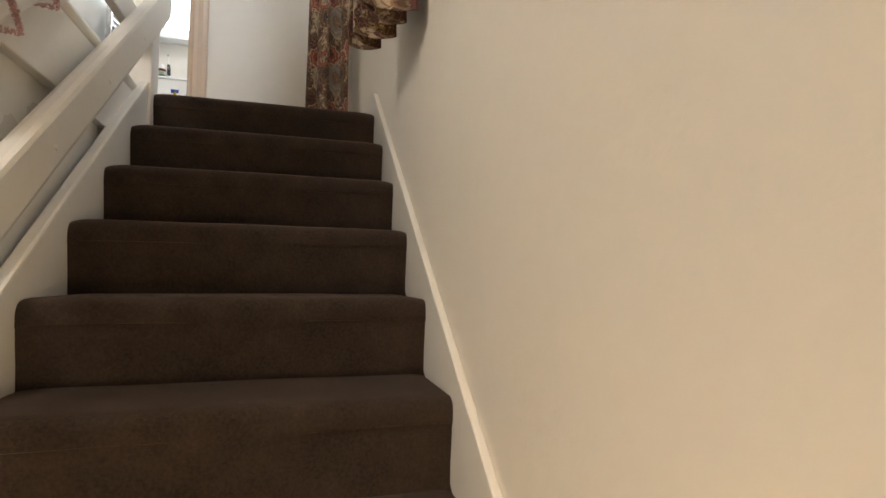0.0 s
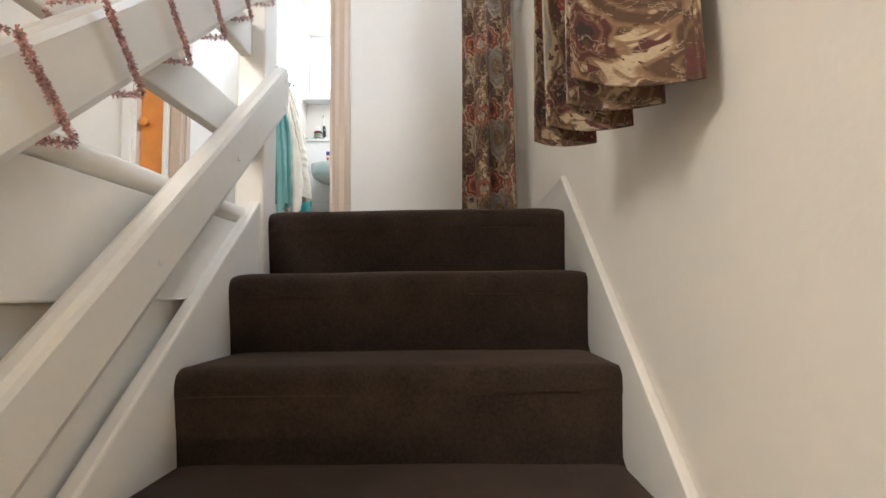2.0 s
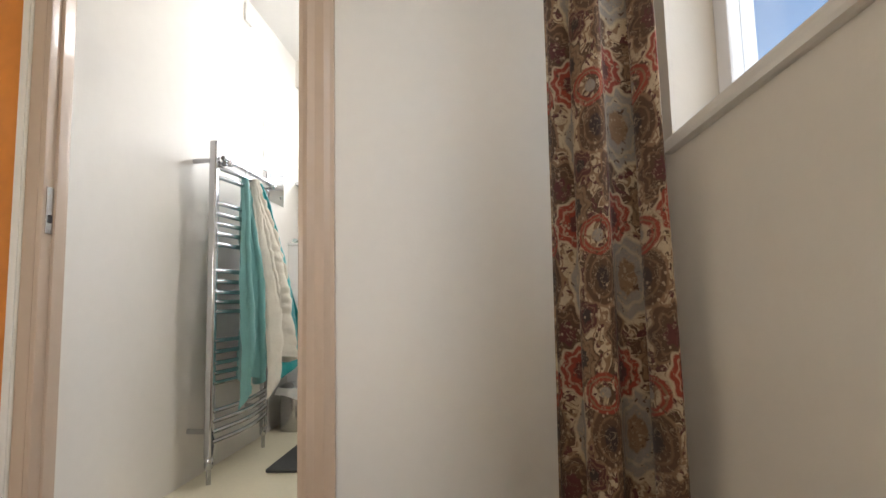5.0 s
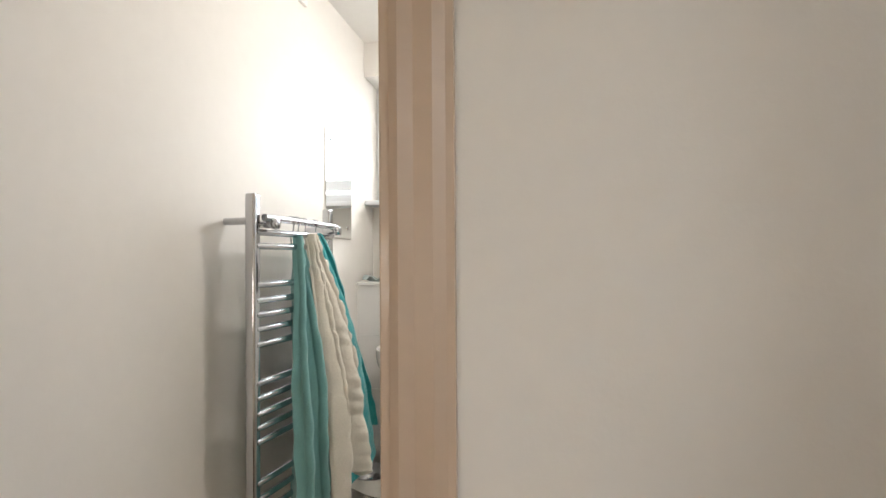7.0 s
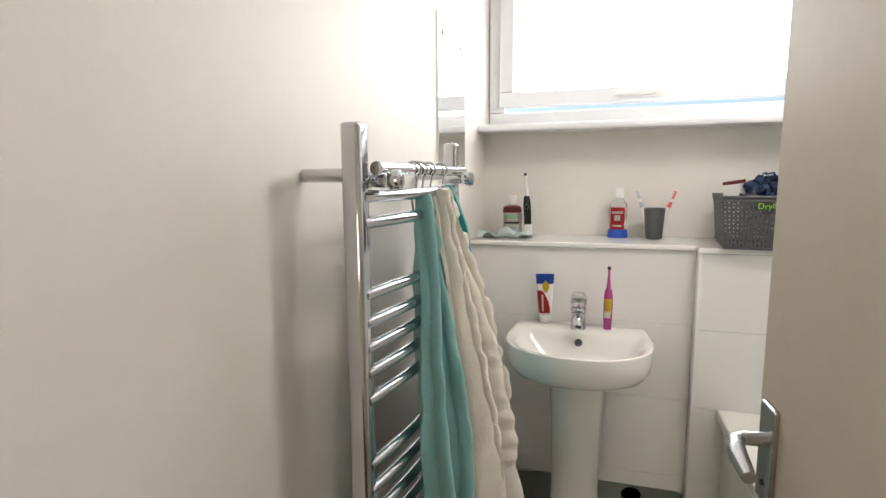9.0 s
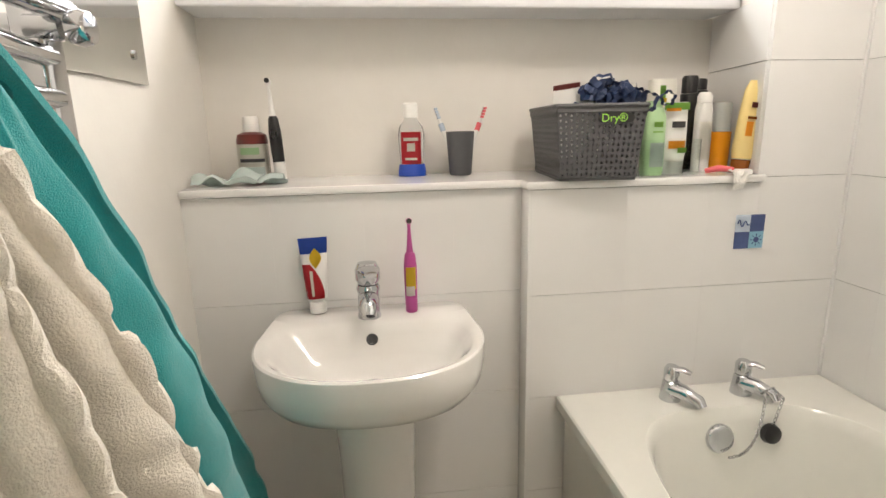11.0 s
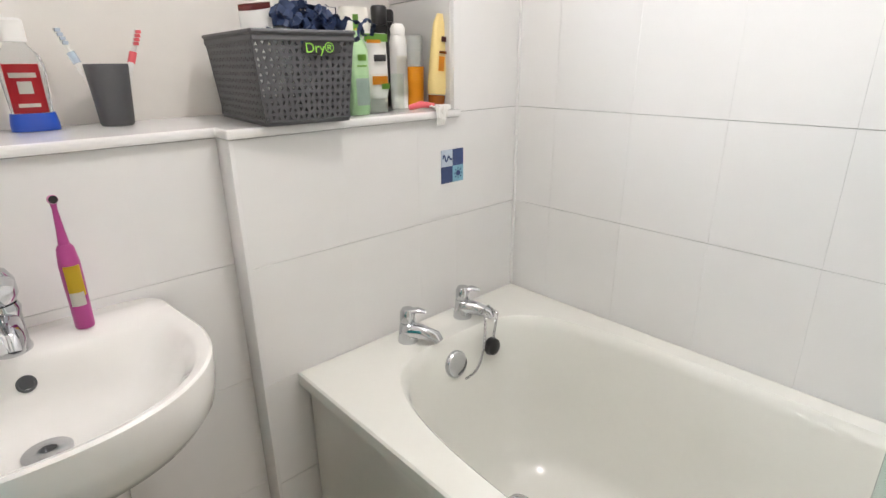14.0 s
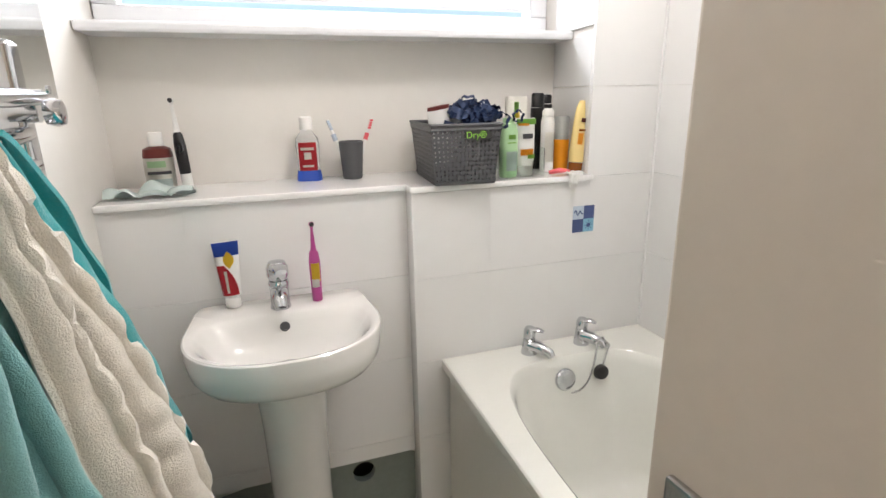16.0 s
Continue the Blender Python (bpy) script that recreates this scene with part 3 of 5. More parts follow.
door = thing("door_1", "flush cream painted bathroom door standing open", "door", place=(-0.822, 1.168, 0), turn=4.5, kind="structure")
part("leaf", box(-0.038, -0.002, 0.0, 0.665, 0.006, 2.0, 0.003), DOORP, door)
hb = box(-0.046, -0.038, 0.60, 0.642, 0.905, 1.03, 0.003)
plate = part("handle_plate", hb, SATIN, door)
bm = tube([(-0.046, 0.622, 0.985), (-0.072, 0.622, 0.985), (-0.082, 0.614, 0.983), (-0.085, 0.59, 0.978), (-0.085, 0.55, 0.972)], [0.009, 0.009, 0.011, 0.011, 0.008], 12)
part("lever", bm, SATIN, plate, smooth=True)
part("keyhole", lathe([(0.004, 0), (0.004, 0.001)], n=12), BLACK, plate).matrix_world = pose(-0.0465, 0.62, 0.93, 0, -90, 0)
part("screw_hole", lathe([(0.003, 0), (0.003, 0.001)], n=10), BLACK, door).matrix_world = pose(-0.0385, 0.55, 1.42, 0, -90, 0)
for z in (0.25, 1.0, 1.75):
    part("hinge", tube([(0.004, -0.004, z), (0.004, -0.004, z + 0.09)], 0.006, 10), SATIN, door)

# solid leaf; its pale blue colour stands in for daylight through door glass
bd = tagged(new("door_3"), "hall door below the landing, daylight painted on as pale blue", "door", kind="structure")
part("leaf", box(-1.75, -0.97, -0.975, -0.935, HALL, -0.52, 0.004), DAYLIT_DOOR, bd)
part("door_handle", tube([(-1.05, -0.975, -1.4), (-1.05, -1.02, -1.4), (-1.15, -1.025, -1.4)], 0.009, 10), SATIN, bd)


# curtains
def curtain(label, near, far, depth, z0, z1, folds, width, seed, top_width=0.8, edge=0.0, hold=0.5):
    """A gathered curtain whose folds run along the line from near to far (x, y), swinging by depth across it."""
    ph = random.Random(seed).uniform(0, 6)
    p, q = Vector((*near, 0)), Vector((*far, 0))
    along = (q - p).normalized()
    across = Vector((-along.y, along.x, 0))

    def fn(u, v):
        taper = top_width + (1 - top_width) * (1 - v)
        a = 2 * math.pi * folds * (u - 1) + edge + 0.3 * math.sin(7 * (u - 1)) + 0.3 * math.sin(3 * v) * (1 - u)
        amp = depth / 2 * (0.85 + 0.15 * math.sin(4 * u + ph)) * (hold + (1 - hold) * (1 - v) ** 2)
        run = 0.5 + (u - 0.5) * taper
        c = p.lerp(q, run) + across * (amp * math.sin(a) + 0.008 * math.sin(5 * v + 9 * u)) + along * 0.013 * math.sin(2 * a + ph)
        zb = z0 + 0.006 * math.sin(a)
        return Vector((min(c.x, 0.02), c.y, zb + (z1 - zb) * v))
    ob = thing("curtain", label, "curtain")
    part("drape", sheet(fn, int(folds * 26), 60, 0.004, (width, z1 - z0)), CLOTH, ob, smooth=True)
    return ob


curtain("brown paisley woven curtain hanging to the landing floor", (-0.012, 0.77), (-0.226, 0.865), 0.12, -0.01, 2.05, 1.9, 0.56, 3, 0.84, 0.6)
curtain("brown paisley woven curtain gathered over the stairs", (-0.06, -0.80), (-0.095, -0.51), 0.13, 0.012, 2.05, 3.6, 0.9, 8, 1.0, 1.57, 0.8)
pole = tagged(new("curtain_pole"), "dark wooden curtain pole above the landing window", "curtain pole")
part("rod", tube([(-0.06, -0.95, 2.08), (-0.06, 1.05, 2.08)], 0.014, 12), MAROON, pole, smooth=True)
for y in (-0.85, 0.95):
    part("bracket", box(-0.07, 0.03, y - 0.01, y + 0.01, 2.06, 2.10, 0.003), MAROON, pole)

# hall lamp and bathroom lamp
pl, p = tagged(new("pendant_lamp"), "card-shaded hall pendant lamp", "lamp"), (-0.36, -2.62, -0.92)
part("shade", rings([[(p[0] + r * math.cos(a * math.pi / 12), p[1] + r * math.sin(a * math.pi / 12), p[2] + z) for a in range(24)] for r, z in ((0.15, 0.01), (0.10, 0.16), (0.096, 0.16), (0.146, 0.01))], cap=False), SHADE, pl)
part("cord", tube([(p[0], p[1], p[2] + 0.1), (p[0], p[1], TOP)], 0.004, 8), WHITE_PLASTIC, pl)
# unseen pendant added to hold the stairwell fill
pl, p = tagged(new("pendant_lamp"), "card-shaded pendant, added unseen around the stairwell fill light", "lamp"), (-1.6, -1.95, 1.1)
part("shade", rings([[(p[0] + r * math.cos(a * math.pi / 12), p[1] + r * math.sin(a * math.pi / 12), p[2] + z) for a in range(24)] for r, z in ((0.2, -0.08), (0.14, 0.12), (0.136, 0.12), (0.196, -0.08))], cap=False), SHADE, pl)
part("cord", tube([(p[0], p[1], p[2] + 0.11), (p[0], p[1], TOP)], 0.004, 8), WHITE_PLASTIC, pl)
cl = tagged(new("ceiling_light"), "round white ceiling light in the bathroom", "lamp")
part("base", lathe([(0.13, 2.30), (0.13, 2.33)], (-0.6, 2.3, 0), 32), WHITE_PLASTIC, cl, smooth=True)

# ---- towel radiator ----
rad = tagged(new("towel_radiator"), "chrome ladder towel radiator on the bathroom wall", "radiator")
RX, RY0, RY1 = -1.474, 1.815, 2.345
for y in (RY0, RY1):
    part("post", box(RX - 0.016, RX + 0.016, y - 0.017, y + 0.017, 0.10, 1.39, 0.008, segments=3), CHROME, rad, smooth=True)
    part("valve", tube([(RX, y, 0.10), (RX, y, 0.0)], 0.009, 10), SATIN, rad, smooth=True)
    part("valve_knob", lathe([(0.015, 0), (0.018, 0.01), (0.018, 0.04), (0.01, 0.05)], (RX, y, 0.06), 16), CHROME, rad, smooth=True)
    for z in (1.312, 0.2):
        part("wall_bracket", tube([(-1.575, y + 0.02, z), (RX, y + 0.012, z)], 0.011, 12), CHROME, rad, smooth=True)
for z in (1.279, 1.239, 1.127, 1.082, 1.041, 1.0, 0.955, 0.845, 0.801, 0.757, 0.717, 0.677, 0.56, 0.515, 0.47, 0.43, 0.39, 0.28, 0.24, 0.2, 0.16):
    pts = []
    for i in range(13):
        f = i / 12
        pts.append((RX + 0.008 + 0.03 * math.sin(math.pi * f), RY0 + (RY1 - RY0) * f, z))
    part("rung", tube(pts, 0.0105, 12), CHROME, rad, smooth=True)
hang = tagged(new("towel_hanging_rail"), "chrome hanging rail clipped across the radiator top", "towel rail")
HX = -1.448
part("bar", tube([(HX, RY0 + 0.02, 1.322), (HX, RY1 + 0.01, 1.322)], 0.011, 14), CHROME, hang, smooth=True)
for y in (RY0 + 0.045, RY1 - 0.01):
    part("clip", tube([(RX, y, 1.305), (HX + 0.005, y, 1.305)], 0.013, 12), CHROME, hang, smooth=True)
    part("end_knob", lathe([(0.003, -0.001), (0.015, 0.0), (0.0175, 0.009), (0.015, 0.018), (0.004, 0.021)], n=18), CHROME, hang, smooth=True).matrix_world = pose(HX + 0.012, y, 1.304, 0, 90, 0)


def hook(y):
    ob = tagged(new("towel_hook"), "thin chrome hook over the hanging rail", "hook", "towel hooks")
    pts = []
    for i in range(15):
        a = radians(200 - 260 * i / 14)
        pts.append((HX + 0.015 * math.cos(a), y, 1.322 + 0.015 * math.sin(a)))
    for i in range(1, 12):
        a = radians(90 + 180 * i / 11)
        pts.append((HX + 0.018 + 0.014 * math.cos(a) - 0.01, y + 0.012 * i / 11, 1.262 + 0.03 * math.sin(a)))
    part("wire", tube(pts, 0.0022, 8), CHROME, ob, smooth=True)


for y in (2.0, 2.035, 2.085, 2.165):
    hook(y)


def towel(name, label, mat, top, bottom_y, x_top, x_bot, z_hem, folds, seed, ribs=0.0):
    rnd = random.Random(seed)
    p1, p2 = rnd.uniform(0, 6), rnd.uniform(0, 6)

    def fn(u, v):
        h = 1 - v                      # 0 at the hook, 1 at the hem
        e = h ** 0.8
        yl = top[0] - 0.018 + (bottom_y[0] - top[0]) * e
        yr = top[0] + 0.018 + (bottom_y[1] - top[0]) * e
        a = 2 * math.pi * folds * u + p1 + 0.6 * math.sin(2.3 * h + p2)
        amp = (0.012 + 0.034 * min(1, h * 1.6)) * (0.75 + 0.35 * math.sin(5 * u + p2))
        x = x_top + (x_bot - x_top) * math.sin(min(1, h * 1.1) * math.pi / 2) + amp * math.sin(a) + 0.006 * math.sin(9 * h + 7 * u)
        y = yl + (yr - yl) * u + 0.3 * amp * math.sin(2 * a + p2)
        hem = z_hem[0] + (z_hem[1] - z_hem[0]) * u + 0.05 * math.sin(2 * math.pi * folds * 0.5 * u + p2)
        z = hem + (top[1] - hem) * v
        k = noise.noise((u * 9 + seed, v * 14, seed)) * 0.006
        x += k
        if ribs:
            x += ribs * max(0.0, math.sin(math.pi * u)) ** 1.4 * (0.5 + 0.5 * math.sin(2 * math.pi * 7 * u + 1.5 * noise.noise((v * 6, u * 2, 7.0)))) * (0.45 + 0.55 * abs(math.sin(math.pi * 17 * v + 2.2 * math.floor(7 * u + 0.25)))) * (0.8 + 0.5 * noise.noise((u * 8, v * 26, 2.0)))
        return Vector((x, y, z))
    ob = thing(name, label, "towel", "towels on the radiator")
    part("cloth", sheet(fn, 110, 130, 0.007, (0.7, 1.3)), mat, ob, smooth=True)
    return ob


towel("towel", "pale teal terry towel hung by its corner", TEAL_PALE, (2.025, 1.275), (1.91, 2.14), -1.442, -1.392, (0.30, 0.44), 2.3, 2)
towel("towel", "cream terry towel with raised seashell ribs", CREAM_TERRY, (2.085, 1.285), (2.07, 2.31), -1.43, -1.325, (0.33, 0.50), 2.2, 6, ribs=0.016)
towel("towel", "bright teal terry towel hung behind a cream one", TEAL, (2.165, 1.285), (2.25, 2.66), -1.435, -1.375, (0.36, 0.42), 1.6, 11)

# mirror
mir = tagged(new("mirror"), "frameless rectangular mirror screwed to the wall", "mirror")
part("glass", box(-1.574, -1.569, 2.551, 2.849, 1.292, 1.77, 0.001), MIRROR, mir)
for y in (2.6, 2.8):
    for z in (1.34, 1.72):
        part("screw_cap", lathe([(0.008, 0), (0.008, 0.003), (0.002, 0.005)], n=14), CHROME, mir, smooth=True).matrix_world = pose(-1.569, y, z, 0, 90, 0)


# ---- basin ----
def dshape(cx, cy, a, bf, bb, z, n=192, pw=11.0):
    out = []
    for i in range(n):
        t = 2 * math.pi * i / n
        c, s_ = math.cos(t), math.sin(t)
        if s_ < 0:
            p = 2.3
            k = (abs(c / a) ** p + abs(s_ / bf) ** p) ** (-1 / p)
        else:
            k = (abs(c / a) ** pw + abs(s_ / bb) ** pw) ** (-1 / pw)
        out.append((cx + k * c * (1 - 0.07 * max(0.0, k * s_ / bb)), cy + k * s_, z))
    return out


BX = -1.178
basin = tagged(new("wash_basin"), "white porcelain wash basin on a pedestal", "basin")
loops = [dshape(BX, 2.80, 0.07, 0.06, 0.10, 0.652), dshape(BX, 2.79, 0.12, 0.13, 0.148, 0.654), dshape(BX, 2.775, 0.185, 0.178, 0.163, 0.664), dshape(BX, 2.765, 0.213, 0.198, 0.173, 0.682),
         dshape(BX, 2.757, 0.226, 0.206, 0.181, 0.712), dshape(BX, 2.755, 0.231, 0.208, 0.183, 0.75), dshape(BX, 2.755, 0.233, 0.208, 0.183, 0.79), dshape(BX, 2.755, 0.232, 0.207, 0.183, 0.798), dshape(BX, 2.755, 0.228, 0.203, 0.179, 0.802),
         dshape(BX, 2.750, 0.213, 0.190, 0.088, 0.800, pw=6), dshape(BX, 2.748, 0.205, 0.182, 0.080, 0.792, pw=6), dshape(BX, 2.746, 0.190, 0.160, 0.074, 0.775, pw=4), dshape(BX, 2.742, 0.165, 0.135, 0.064, 0.735, pw=3),
         dshape(BX, 2.735, 0.115, 0.09, 0.05, 0.708, pw=2.4), dshape(BX, 2.73, 0.03, 0.03, 0.03, 0.698, pw=2)]
loops = [[(BX + (x - BX) * 0.97, y, 0.802 - (0.802 - z) * (0.8 if i < 9 else 1.0)) for x, y, z in loop] for i, loop in enumerate(loops)]
part("bowl", rings(loops), PORCELAIN, basin, smooth=True)
ped = [[(BX + w * math.cos(2 * math.pi * i / 40), 2.775 + d * math.sin(2 * math.pi * i / 40) * (1 if math.sin(2 * math.pi * i / 40) < 0 else 0.8), z) for i in range(40)]
       for w, d, z in ((0.098, 0.11, 0.0), (0.098, 0.11, 0.02), (0.082, 0.095, 0.06), (0.076, 0.088, 0.3), (0.08, 0.092, 0.52), (0.088, 0.103, 0.66))]
part("pedestal", rings(ped), PORCELAIN, basin, smooth=True)
part("overflow", lathe([(0.0125, 0), (0.0125, 0.0035), (0.0095, 0.004), (0.009, 0.001), (0.001, 0.001)], n=20), GREY_PLASTIC, basin, "round metal overflow ring", smooth=True).matrix_world = pose(BX, 2.8165, 0.766, 80, 0, 0)
part("waste", lathe([(0.03, 0), (0.03, 0.003), (0.02, 0.004), (0.004, 0.001)], (BX, 2.73, 0.699), 24), CHROME, basin, "chrome waste ring", smooth=True)


def basin_mixer():
    ob = tagged(new("basin_tap"), "chrome single lever basin mixer tap", "tap")
    p = (-1.182, 2.865, 0.801)
    part("body", lathe([(0.026, 0), (0.026, 0.004), (0.0235, 0.012), (0.0235, 0.055), (0.026, 0.066), (0.023, 0.074)], p, 28), CHROME, ob, smooth=True)
    part("spout", tube([(p[0], p[1], p[2] + 0.044), (p[0], p[1] - 0.035, p[2] + 0.047), (p[0], p[1] - 0.068, p[2] + 0.038), (p[0], p[1] - 0.078, p[2] + 0.026)], [0.021, 0.020, 0.019, 0.014], 16), CHROME, ob, smooth=True)
    bm = lathe([(0.022, 0.076), (0.027, 0.086), (0.027, 0.108), (0.02, 0.122), (0.002, 0.125)], p, 28)
    tube([(p[0], p[1], p[2] + 0.105), (p[0] + 0.004, p[1] - 0.03, p[2] + 0.112), (p[0] + 0.008, p[1] - 0.058, p[2] + 0.11)], [0.024, 0.021, 0.014], 14, bm, 0.5)
    part("lever", bm, CHROME, ob, smooth=True)


basin_mixer()

# ---- bath ----
bath = tagged(new("bathtub"), "cream acrylic bathtub boxed in along the wall", "bathtub")
bx0, bx1, by0, by1 = -0.742, -0.036, 1.192, 2.884


def rect_loop(inset, z, n=144):
    cx, cy = (bx0 + bx1) / 2, (by0 + by1) / 2
    a, b = (bx1 - bx0) / 2 - inset, (by1 - by0) / 2 - inset
    out = []
    for i in range(n):
        t = 2 * math.pi * i / n
        c, s_ = math.cos(t), math.sin(t)
        c, s_ = c * a, s_ * b
        k = 1 / max(abs(c) / a, abs(s_) / b)
        out.append((cx + k * c, cy + k * s_, z))
    return out


def well_loop(x0, x1, y0, y1, z, p, n=144):
    cx, cy, a, b = (x0 + x1) / 2, (y0 + y1) / 2, (x1 - x0) / 2, (y1 - y0) / 2
    out = []
    for i in range(n):
        t = 2 * math.pi * i / n
        c, s_ = math.cos(t), math.sin(t)
        k = (abs(c) ** p + abs(s_) ** p) ** (-1 / p)
        out.append((cx + k * c * a, cy + k * s_ * b, z))
    return out


loops = [rect_loop(0.0, 0.53), rect_loop(0.0, 0.556), rect_loop(0.004, 0.56),
         well_loop(-0.680, -0.088, 1.30, 2.768, 0.561, 3.9), well_loop(-0.673, -0.095, 1.31, 2.761, 0.554, 3.9), well_loop(-0.664, -0.104, 1.325, 2.752, 0.53, 3.9),
         well_loop(-0.64, -0.12, 1.40, 2.715, 0.36, 3.9), well_loop(-0.605, -0.145, 1.45, 2.675, 0.22, 3.8), well_loop(-0.58, -0.17, 1.50, 2.65, 0.182, 3.6), well_loop(-0.54, -0.21, 1.58, 2.61, 0.163, 3.3), well_loop(-0.49, -0.26, 1.68, 2.55, 0.155, 3.0), well_loop(-0.43, -0.32, 1.82, 2.42, 0.151, 2.8), well_loop(-0.39, -0.36, 1.95, 2.25, 0.15, 2.6)]
part("tub", rings(loops, "last"), ACRYLIC, bath, smooth=True)
part("side_panel", box(-0.722, -0.712, 1.193, 2.876, 0.0, 0.534, 0.003), PANEL, bath, "off-white plastic bath panel")
part("plinth", box(-0.731, -0.722, 1.193, 2.87, 0.0, 0.07, 0.002), PANEL, bath)
ov = part("overflow_plate", lathe([(0.034, 0), (0.034, 0.006), (0.03, 0.011), (0.015, 0.014), (0.002, 0.0145)], n=30), CHROME, bath, "domed chrome overflow plate", smooth=True)
ov.matrix_world = pose(-0.402, 2.746, 0.497, 80, 0, 0)
part("waste", lathe([(0.036, 0), (0.036, 0.004), (0.026, 0.005), (0.022, 0.001), (0.002, 0.001)], (-0.36, 2.565, 0.157), 28), SATIN, bath, "round metal bath waste", smooth=True)


def pillar_tap(x):
    ob = tagged(new("bath_tap"), "chrome lever bath tap on the rim", "tap", "bath taps")
    k = 0.85
    ob.matrix_world = pose(x, 2.826, 0.56) @ Matrix.Diagonal((k, k, k, 1))
    p = (0, 0, 0)
    part("body", lathe([(0.029, 0), (0.029, 0.006), (0.025, 0.03), (0.0225, 0.055), (0.019, 0.058)], p, 26), CHROME, ob, smooth=True)
    part("spout", tube([(p[0], p[1], p[2] + 0.034), (p[0] + 0.02, p[1] - 0.035, p[2] + 0.034), (p[0] + 0.042, p[1] - 0.072, p[2] + 0.024), (p[0] + 0.046, p[1] - 0.08, p[2] + 0.012)], [0.025, 0.021, 0.017, 0.013], 16), CHROME, ob, smooth=True)
    bm = lathe([(0.019, 0.059), (0.0215, 0.065), (0.021, 0.09), (0.015, 0.1), (0.002, 0.101)], p, 26)
    tube([(p[0], p[1], p[2] + 0.09), (p[0] + 0.02, p[1] - 0.022, p[2] + 0.096), (p[0] + 0.036, p[1] - 0.036, p[2] + 0.09)], [0.016, 0.014, 0.009], 14, bm, 0.5)
    part("lever", bm, CHROME, ob, smooth=True)


pillar_tap(-0.481)
pillar_tap(-0.298)


def bath_plug():
    ob = tagged(new("bath_plug"), "black rubber bath plug hanging on a chain", "plug")
    def link_run(points, count):
        own = bmesh.new()
        for i in range(count):
            f = (i + 0.5) / count * (len(points) - 1)
            k = min(int(f), len(points) - 2)
            a, b = Vector(points[k]), Vector(points[k + 1])
            c = a.lerp(b, f - k)
            d = (b - a).normalized()
            side = d.cross(Vector((0, 1, 0) if i % 2 else (1, 0, 0.2))).normalized()
            ring = [c + d * 0.0055 * math.cos(t) + side * 0.0034 * math.sin(t) for t in [2 * math.pi * q / 10 for q in range(11)]]
            tube(ring, 0.0014, 5, own)
        return own
    a = (-0.394, 2.716, 0.465)
    pts = []
    for i in range(9):
        f = i / 8
        pts.append((a[0] + (-0.292 - a[0]) * f ** 0.7, a[1] + 0.035 * f - 0.012 * math.sin(math.pi * f), a[2] + (0.592 - a[2]) * f ** 1.4 - 0.01 * math.sin(math.pi * f)))
    part("chain", link_run(pts, 24), SATIN, ob)
    part("chain", link_run([(-0.292, 2.765, 0.59), (-0.262, 2.77, 0.597), (-0.256, 2.742, 0.585), (-0.284, 2.73, 0.525)], 20), SATIN, ob)
    part("stopper", lathe([(0.022, 0), (0.024, 0.004), (0.021, 0.016), (0.018, 0.018), (0.002, 0.019)], n=26), BLACK, ob, smooth=True).matrix_world = pose(-0.286, 2.738, 0.505, 82, 0, 0)


bath_plug()
scr = tagged(new("shower_screen"), "green-tinted glass shower screen above the bath", "shower screen")
g = part("pane", box(-0.706, -0.70, 1.215, 1.955, 0.563, 1.95, 0.002), SCREEN, scr)
g.visible_shadow = False
part("hinge_rail", box(-0.715, -0.69, 1.192, 1.215, 0.563, 1.95, 0.003), SATIN, scr)


# ---- things on the shelf and basin ----
SZ = 1.0845


def toothbrush(x, y, z, lean_x, lean_y, mat, h=0.2):
    ob = tagged(new("toothbrush"), "manual toothbrush standing in a tumbler", "toothbrush", "toothbrushes")
    top = (x + lean_x, y + lean_y, z + h)
    m = [tuple(a + (b - a) * f for a, b in zip((x, y, z), top)) for f in (0, 0.4, 0.75, 0.85, 1.0)]
    part("handle", tube(m, [0.006, 0.0065, 0.004, 0.005, 0.005], 10), WHITE_PLASTIC, ob, smooth=True)
    for k in range(4):
        q = [a + (b - a) * (0.84 + 0.045 * k) for a, b in zip((x, y, z), top)]
        part("bristles", box(q[0] - 0.004, q[0] + 0.004, q[1] - 0.014, q[1] - 0.003, q[2] - 0.003, q[2] + 0.003, 0.001), mat, ob)
    part("grip", tube([tuple(a + (b - a) * f for a, b in zip((x, y, z), top)) for f in (0.62, 0.74)], 0.0068, 10), mat, ob, smooth=True)


def tumbler():
    ob = tagged(new("tumbler"), "dark grey plastic toothbrush tumbler on the shelf", "tumbler")
    p = (-0.937, 3.105, SZ)
    part("cup", lathe([(0.026, 0), (0.0285, 0.004), (0.031, 0.04), (0.036, 0.108), (0.0345, 0.109), (0.03, 0.05), (0.025, 0.012), (0.002, 0.01)], p, 32), GREY_PLASTIC, ob, smooth=True)
    toothbrush(p[0] - 0.008, p[1], SZ + 0.014, -0.052, 0.03, ART_PALE, 0.155)
    toothbrush(p[0] + 0.008, p[1], SZ + 0.014, 0.062, 0.028, CORAL, 0.155)


tumbler()


def oval(w, d, z, cx=0, cy=0, n=28, p=2.6):
    out = []
    for i in range(n):
        t = 2 * math.pi * i / n
        c, s_ = math.cos(t), math.sin(t)
        k = (abs(c / w) ** p + abs(s_ / d) ** p) ** (-1 / p)
        out.append((cx + k * c, cy + k * s_, z))
    return out


